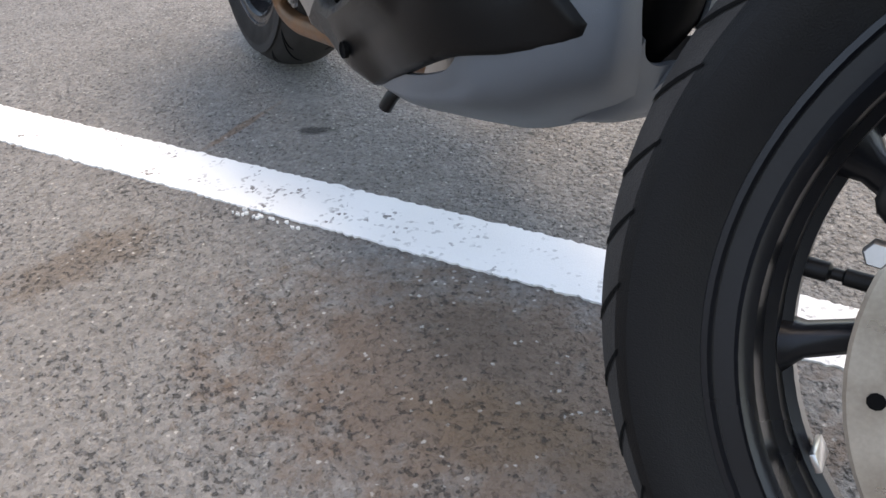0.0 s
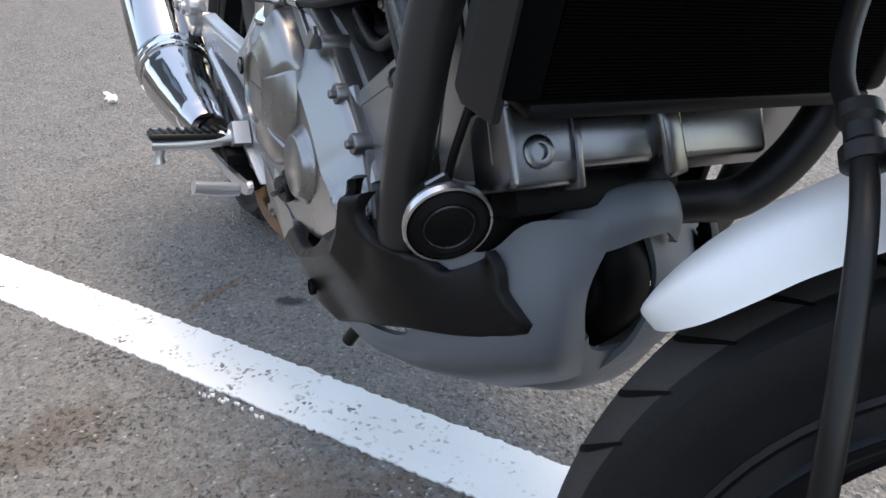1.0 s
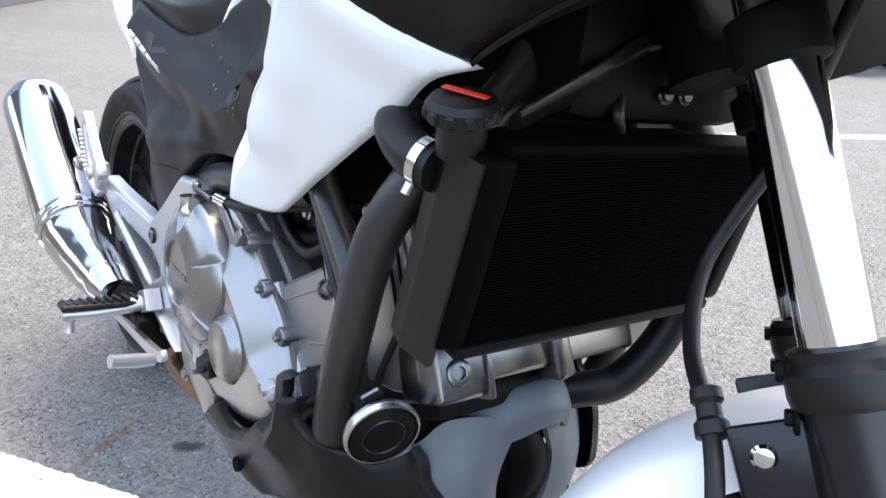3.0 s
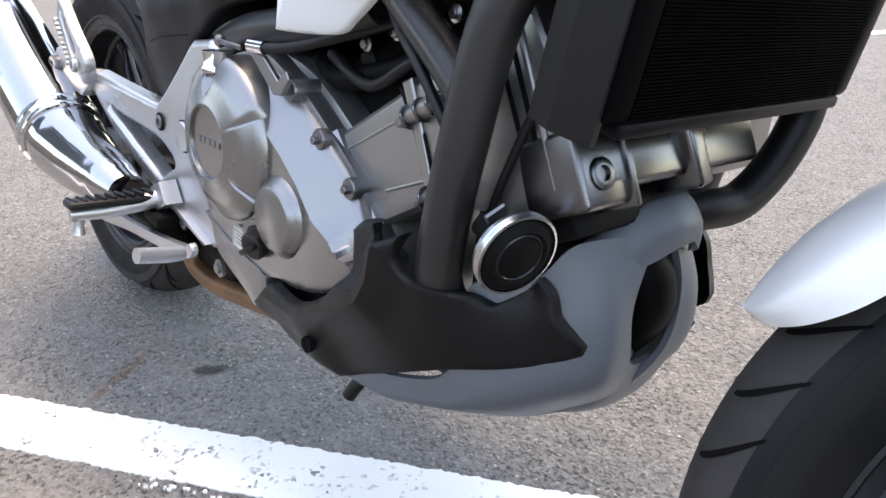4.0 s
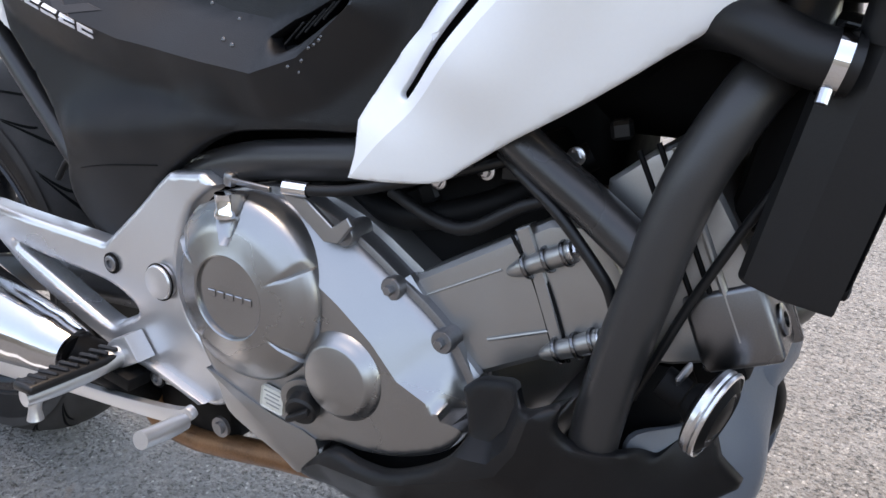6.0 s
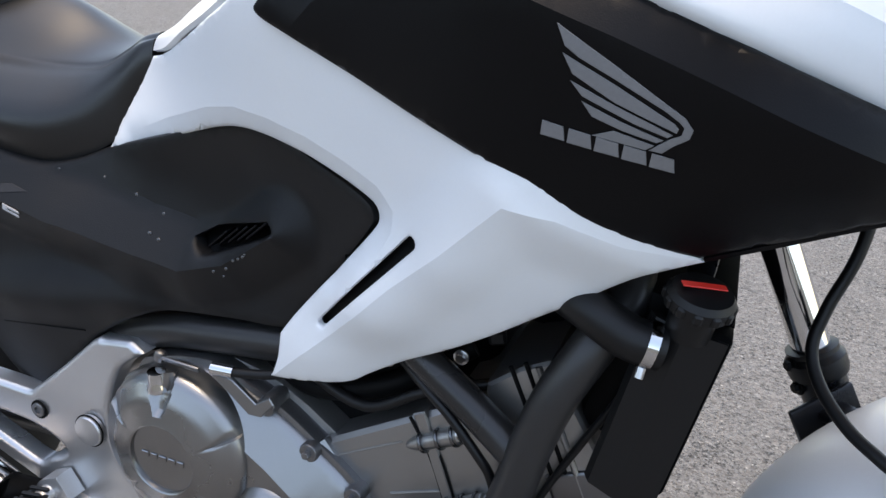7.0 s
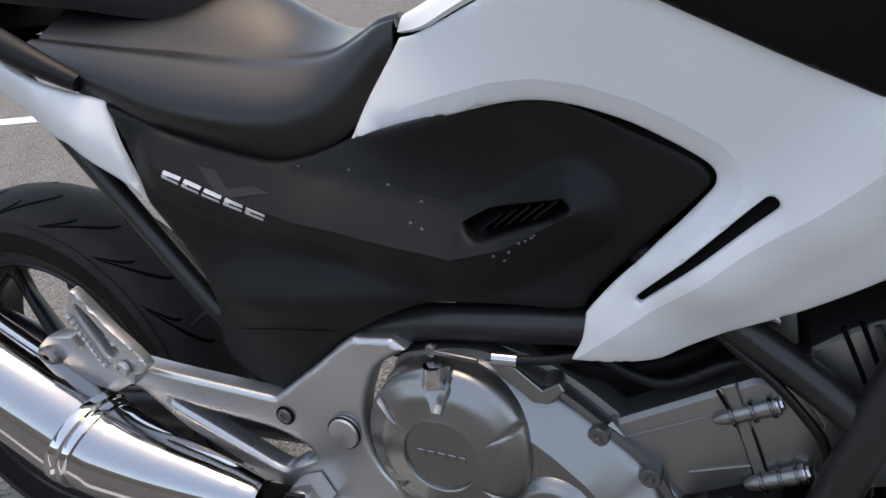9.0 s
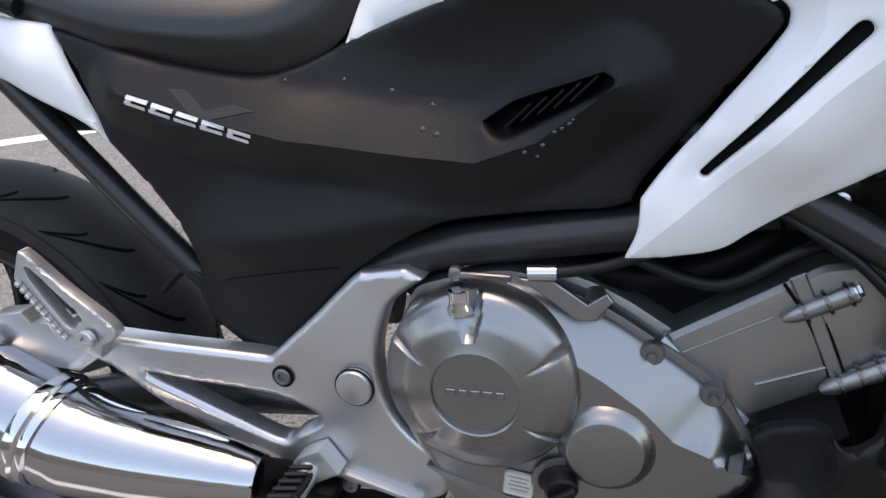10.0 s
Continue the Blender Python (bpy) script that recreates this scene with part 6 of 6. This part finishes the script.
SHEET = surface([(0.413, 0.725, -0.166), (0.356, 0.687, -0.168), (0.96, 0.776, -0.214), (0.604, 0.762, -0.130), (0.52, 0.739, -0.152), (0.455, 0.752, -0.157), (0.36, 0.775, -0.166),
                 (0.667, 0.783, -0.144), (0.80, 0.820, -0.170), (0.90, 0.803, -0.194), (0.70, 0.745, -0.142), (0.80, 0.77, -0.158), (0.88, 0.76, -0.182), (0.650, 0.726, -0.145), (0.743, 0.706, -0.152), (0.82, 0.735, -0.166),
                 (0.467, 0.710, -0.164), (0.561, 0.687, -0.160), (0.630, 0.678, -0.158), (0.677, 0.672, -0.158), (0.732, 0.667, -0.160), (0.785, 0.684, -0.160), (0.848, 0.728, -0.172),
                 (0.477, 0.640, -0.167), (0.55, 0.640, -0.165), (0.616, 0.640, -0.164), (0.687, 0.645, -0.164), (0.758, 0.653, -0.166), (0.87, 0.65, -0.176), (0.50, 0.585, -0.180), (0.57, 0.600, -0.179), (0.65, 0.615, -0.175), (0.51, 0.46, -0.166), (0.45, 0.52, -0.166), (0.58, 0.53, -0.172), (0.44, 0.60, -0.170)])


def SIDE(x, z):
    """The side panel: a crest that falls off to the seat above and to the frame tube below."""
    bulge = max(0.0, 1 - near_line(x, z, SWELL) / 0.040)
    return SHEET(x, z) - 0.025 * max(0.0, 1 - near_line(x, z, CREASE_LOW) / 0.043) - 0.009 * bulge * bulge * (3 - 2 * bulge)


panel = [(0.359, 0.685, 1), (0.343, 0.747), (0.319, 0.794, 1), (0.391, 0.770), (0.455, 0.754), (0.52, 0.741), (0.561, 0.746), (0.603, 0.764, 1), (0.667, 0.785), (0.714, 0.799), (0.762, 0.812), (0.801, 0.820), (0.829, 0.821), (0.859, 0.815), (0.896, 0.803), (0.931, 0.793), (0.952, 0.784), (0.959, 0.774), (0.955, 0.762), (0.930, 0.728), (0.900, 0.690), (0.870, 0.652), (0.860, 0.632, 1), (0.835, 0.625), (0.784, 0.621), (0.703, 0.611), (0.667, 0.598), (0.637, 0.580), (0.604, 0.556), (0.568, 0.517), (0.528, 0.477), (0.508, 0.460), (0.486, 0.460), (0.462, 0.476), (0.438, 0.498), (0.430, 0.525), (0.437, 0.562), (0.419, 0.607), (0.386, 0.652)]
vent = [(0.737, 0.697, 1), (0.762, 0.712, 1), (0.838, 0.737, 1), (0.846, 0.732), (0.840, 0.725, 1), (0.768, 0.689), (0.748, 0.687)]
sp = part("side_panel", shell(panel, SIDE, 0.014, 0.005, 0.0065, holes=[vent], creases=[CREASE_LOW, CREASE_UP]), MATT, bike, "matt black plastic side panel with vents", 45)
part("side_panel", shell(panel, SIDE, 0.005, 0.005, 0.014, holes=[vent], mirror=True), MATT, bike, "matt black plastic side panel with vents", 45)
part("vent_backing", shell([(0.725, 0.69), (0.76, 0.68), (0.86, 0.73), (0.84, 0.75), (0.76, 0.72)], SIDE, 0.003, 0.001, 0.014, proud=-0.022), INNER, sp, smooth=0)
for i in range(5):
    f_ = 0.22 + i * 0.165
    x_, z_ = 0.748 + 0.086 * f_, 0.694 + 0.036 * f_
    part("vent_slat", box((0.0022, 0.016, 0.030), pose(x_, SIDE(x_, z_) + 0.010, z_, 0, 48, 0), 0.0006, 1), BLACK, sp, smooth=0)
part("panel_seam", sweep([(x_, SIDE(x_, z_) - 0.0004, z_) for x_, z_ in ((0.468, 0.545), (0.52, 0.556), (0.597, 0.566))], 0.0008, 6, 4), INNER, sp)

# seat
sides = [(0.205, 0.150, 0.832, 0.158, 0.846, 0.128, 0.862, 0.915), (0.300, 0.155, 0.792, 0.166, 0.822, 0.124, 0.855, 0.912), (0.380, 0.156, 0.758, 0.168, 0.800, 0.112, 0.848, 0.914), (0.450, 0.153, 0.744, 0.166, 0.788, 0.100, 0.842, 0.897), (0.520, 0.145, 0.737, 0.155, 0.784, 0.088, 0.840, 0.863), (0.565, 0.128, 0.748, 0.132, 0.796, 0.084, 0.846, 0.857), (0.597, 0.113, 0.768, 0.115, 0.820, 0.084, 0.862, 0.862), (0.622, 0.104, 0.812, 0.106, 0.846, 0.088, 0.876, 0.868), (0.643, 0.100, 0.842, 0.100, 0.862, 0.088, 0.882, 0.872)]
rows = [[(x_, -a, b_), (x_, -c, d), (x_, -c * 0.4 - e * 0.6 - 0.003, d + (f_ - d) * 0.72), (x_, -e - 0.003, f_ - 0.004), (x_, -e + 0.006, f_ + 0.002), (x_, -e * 0.5, f_ * 0.4 + g * 0.6 + 0.002), (x_, 0, g), (x_, e * 0.5, f_ * 0.4 + g * 0.6 + 0.002), (x_, e - 0.006, f_ + 0.002), (x_, e + 0.003, f_ - 0.004), (x_, c * 0.4 + e * 0.6 + 0.003, d + (f_ - d) * 0.72), (x_, c, d), (x_, a, b_)] for x_, a, b_, c, d, e, f_, g in sides]
part("seat", loft(rows, 6, 4, 0.008), SEAT, bike, "black vinyl rider seat", 60)
rows = [[(x_, -w_, zb), (x_, -w_ * 1.05, (zb + zt) / 2), (x_, -w_ * 0.8, zt - 0.006), (x_, 0, zt), (x_, w_ * 0.8, zt - 0.006), (x_, w_ * 1.05, (zb + zt) / 2), (x_, w_, zb)] for x_, w_, zb, zt in ((-0.24, 0.06, 0.955, 0.975), (-0.16, 0.09, 0.93, 0.980), (-0.04, 0.106, 0.915, 0.966), (0.08, 0.112, 0.902, 0.956), (0.17, 0.110, 0.893, 0.950), (0.24, 0.104, 0.888, 0.948), (0.295, 0.094, 0.880, 0.944), (0.340, 0.082, 0.876, 0.941), (0.374, 0.062, 0.884, 0.937), (0.396, 0.036, 0.896, 0.931), (0.407, 0.012, 0.908, 0.924), (0.411, 0.001, 0.914, 0.918))]
part("pillion_seat", loft(rows, 5, 4, 0.006), PAD, bike, "black vinyl pillion pad", 60)
# tail
TAIL = surface([(0.174, 0.84, -0.175), (0.274, 0.806, -0.172), (0.319, 0.796, -0.165), (0.361, 0.685, -0.172), (0.323, 0.715, -0.176), (0.262, 0.745, -0.172), (0.20, 0.776, -0.162), (0.30, 0.765, -0.184), (0.24, 0.795, -0.182), (-0.2, 0.92, -0.12), (-0.2, 0.86, -0.115)])
tail = [(0.319, 0.797, 1), (0.339, 0.746), (0.362, 0.684, 1), (0.345, 0.700), (0.323, 0.714), (0.262, 0.744), (0.233, 0.753), (0.20, 0.774), (0.15, 0.802), (0.0, 0.850), (-0.18, 0.895, 1), (-0.22, 0.935, 1), (0.0, 0.905), (0.174, 0.840), (0.224, 0.820), (0.274, 0.805)]
for s_ in (False, True):
    part("tail_cowl", shell(tail, TAIL, 0.005, 0.005, 0.010, mirror=s_), WHITE, bike, "glossy white tail cowl", 45)
    sg = 1 if s_ else -1
    part("grab_rail", sweep([(0.29, 0.165 * sg, 0.815), (0.22, 0.172 * sg, 0.845), (0.10, 0.17 * sg, 0.895), (-0.06, 0.155 * sg, 0.94), (-0.20, 0.10 * sg, 0.97), (-0.24, 0.0, 0.975)], [0.010, 0.016, 0.018, 0.018, 0.016, 0.016], 14, 6), MATT, bike, "black grab rail")
    part("turn_signal", loft([[(-0.17 + 0.035 * math.cos(a) * k, (0.19 + k2) * sg, 0.838 + 0.022 * math.sin(a) * k) for a in (0, 1.05, 2.1, 3.14, 4.2, 5.25, 6.283)] for k, k2 in ((0.4, -0.06), (0.7, -0.03), (1, 0.0), (0.9, 0.02), (0.2, 0.03))], 4, 2, 0), HOSE, bike, "black turn signal")
part("tail_unit", box((0.30, 0.16, 0.07), pose(-0.10, 0, 0.86, 0, -10, 0), 0.02, 2), MATT, bike)
part("rear_mudguard", loft([[(0.06, y, 0.84), (-0.06, y, 0.838), (-0.12, y * 0.95, 0.836), (-0.20, y * 0.9, 0.828)] for y in (-0.08, 0, 0.08)], 4, 6, 0.006), MATT, bike, "black rear mudguard")
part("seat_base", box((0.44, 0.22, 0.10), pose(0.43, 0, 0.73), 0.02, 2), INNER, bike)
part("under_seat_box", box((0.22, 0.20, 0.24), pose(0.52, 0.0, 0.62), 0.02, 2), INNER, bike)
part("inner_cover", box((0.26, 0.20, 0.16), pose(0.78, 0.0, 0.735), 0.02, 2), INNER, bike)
part("side_stand", sweep([(0.62, 0.14, 0.30), (0.60, 0.24, 0.14), (0.58, 0.30, 0.037)], [0.014, 0.012, 0.014], 14, 4), TUBE, bike, "dark side stand")

# wing mark and model letters, as plain shapes
b = bmesh.new()


def decal(poly, sheet, lift, bm):
    f_ = [bm.verts.new((x_, sheet(x_, z_) - lift, z_)) for x_, z_ in poly]
    g_ = [bm.verts.new((x_, sheet(x_, z_) - lift + 0.001, z_)) for x_, z_ in poly]
    bm.faces.new(f_)
    for i in range(len(poly)):
        bm.faces.new((f_[i], f_[(i + 1) % len(poly)], g_[(i + 1) % len(poly)], g_[i]))


feathers = [((1.109, 0.942), (1.145, 0.921), (1.177, 0.901), (1.190, 0.893), (1.1955, 0.886), (1.194, 0.880), (1.186, 0.875), (1.179, 0.869), (1.171, 0.870), (1.182, 0.8785), (1.189, 0.882), (1.190, 0.887), (1.187, 0.890), (1.178, 0.896), (1.147, 0.912), (1.124, 0.923), (1.115, 0.929)),
            ((1.114, 0.925), (1.147, 0.909), (1.184, 0.889), (1.187, 0.886), (1.186, 0.883), (1.168, 0.890), (1.148, 0.898), (1.121, 0.913)),
            ((1.120, 0.909), (1.149, 0.896), (1.170, 0.8875), (1.184, 0.8815), (1.181, 0.8795), (1.161, 0.886), (1.128, 0.900)),
            ((1.128, 0.897), (1.153, 0.8865), (1.179, 0.8775), (1.175, 0.8755), (1.154, 0.881), (1.135, 0.888)),
            ((1.149, 0.8805), (1.174, 0.8735), (1.169, 0.870), (1.136, 0.876))]
for f in feathers:
    part("wing_feather", shell([(*p, 1) for p in f], EMB, 0.0015, 0.0003, 0.006, proud=0.0042), DECAL, ep, "grey stripe of a wing mark", smooth=0)
for i in range(5):
    x0, z0 = 1.1045 + i * 0.0172, 0.8820 - i * 0.0034
    part("maker_bar", shell([(x0, z0, 1), (x0 + 0.0135, z0 - 0.0027, 1), (x0 + 0.0148, z0 - 0.0122, 1), (x0 - 0.001, z0 - 0.0095, 1)], EMB, 0.0015, 0.0003, 0.006, proud=0.0042), DECAL, ep, "plain grey bar", smooth=0)
for i in range(5):
    b = bmesh.new()
    x0, z0 = 0.412 + i * 0.0243, 0.7325 - i * 0.0082
    w_, h_ = 0.020, 0.0085
    for poly in ([(x0, z0), (x0 + w_, z0 - 0.0067), (x0 + w_ - 0.001, z0 - 0.0097), (x0 - 0.001, z0 - 0.003)], [(x0 - 0.004, z0 - h_ + 0.003), (x0 + w_ - 0.004, z0 - 0.0067 - h_ + 0.003), (x0 + w_ - 0.005, z0 - 0.0067 - h_), (x0 - 0.005, z0 - h_)], [(x0, z0), (x0 + 0.005, z0 - 0.0017), (x0 + 0.000, z0 - h_ - 0.0017), (x0 - 0.005, z0 - h_)])[: (2 if i == 2 else 3)]:
        decal(poly, SIDE, 0.0030, b)
    part("model_bar", b, DECALWHITE, sp, "light silver slanted bar", smooth=0)
CROSS = material("dark_grey_decal", (0.026, 0.026, 0.028), 0.5, specular=0.2)
for poly in ([(0.446, 0.735, 1), (0.464, 0.732, 1), (0.513, 0.688, 1), (0.494, 0.692, 1)], [(0.430, 0.708, 1), (0.448, 0.702, 1), (0.528, 0.712, 1), (0.508, 0.718, 1)]):
    part("cross_mark", shell(poly, SIDE, 0.0015, 0.0003, 0.006, proud=0.0008), CROSS, sp, "dark grey stroke of a cross mark", smooth=0)

# water drops
rnd = random.Random(21)


def drop(p, nrm, r):
    d = bmesh.new()
    bmesh.ops.create_uvsphere(d, u_segments=10, v_segments=6, radius=1, matrix=along(p, nrm) @ Matrix.Diagonal((r, r * 0.55, r, 1)))
    return d


for x_, z_, r in ((0.652, 0.723, 0.0026), (0.684, 0.692, 0.003), (0.697, 0.688, 0.003), (0.690, 0.710, 0.0026), (0.80, 0.693, 0.0018), (0.806, 0.696, 0.0018), (0.79, 0.682, 0.002), (0.775, 0.676, 0.002), (0.785, 0.672, 0.0016), (0.812, 0.700, 0.002), (0.55, 0.735, 0.002), (0.605, 0.733, 0.002), (0.815, 0.703, 0.0015)):
    part("water_drop", drop((x_, SIDE(x_, z_), z_), (0, -1, 0.1), r), GLASSY, sp)
pad_rows = ((0.738, 0.096, 0.934, 0.946), (0.790, 0.105, 0.966, 0.984), (0.857, 0.108, 1.002, 1.022), (0.910, 0.110, 1.023, 1.042), (0.966, 0.112, 1.036, 1.053))
for i in range(40):
    k_, t_, f_ = rnd.choice((0, 0, 1, 1, 2, 3)), rnd.random(), rnd.random()
    ye, ze, zc = (pad_rows[k_][c] + (pad_rows[k_ + 1][c] - pad_rows[k_][c]) * t_ for c in (1, 2, 3))
    x_ = pad_rows[k_][0] + (pad_rows[k_ + 1][0] - pad_rows[k_][0]) * t_
    q0, q1 = Vector((x_ + 0.003, -ye, ze)), Vector((x_, -ye * 0.86, ze + (zc - ze) * 0.5))
    part("water_drop", drop(q0.lerp(q1, f_), (0, -0.5, 0.8), rnd.uniform(0.001, 0.0022)), GLASSY, bike)

# ---- far parked vehicle ----
atv = thing("farm_trailer", "dark trailer with balloon tyres and white rims parked far off", "trailer")
TR = material("trailer_paint", (0.05, 0.05, 0.055), 0.5)
for wx, wy in ((-3.45, 7.35), (-2.27, 7.45), (-3.55, 8.6), (-2.4, 8.7)):
    m = pose(wx, wy, 0.29)
    w_ = part("wheel", lathe([(0.13, -0.09), (0.20, -0.11), (0.27, -0.10), (0.29, -0.06), (0.29, 0.06), (0.27, 0.10), (0.20, 0.11), (0.13, 0.09)], 40, m), RUBBER, atv)
    part("rim", lathe([(0.135, -0.09), (0.125, -0.095), (0.11, -0.05), (0.05, -0.045), (0.04, -0.07), (0, -0.07)], 32, m), material("white_rim", (0.75, 0.75, 0.74), 0.4), w_)
part("bed", box((1.9, 1.2, 0.5), pose(-2.9, 8.05, 0.72), 0.03, 2), TR, atv)
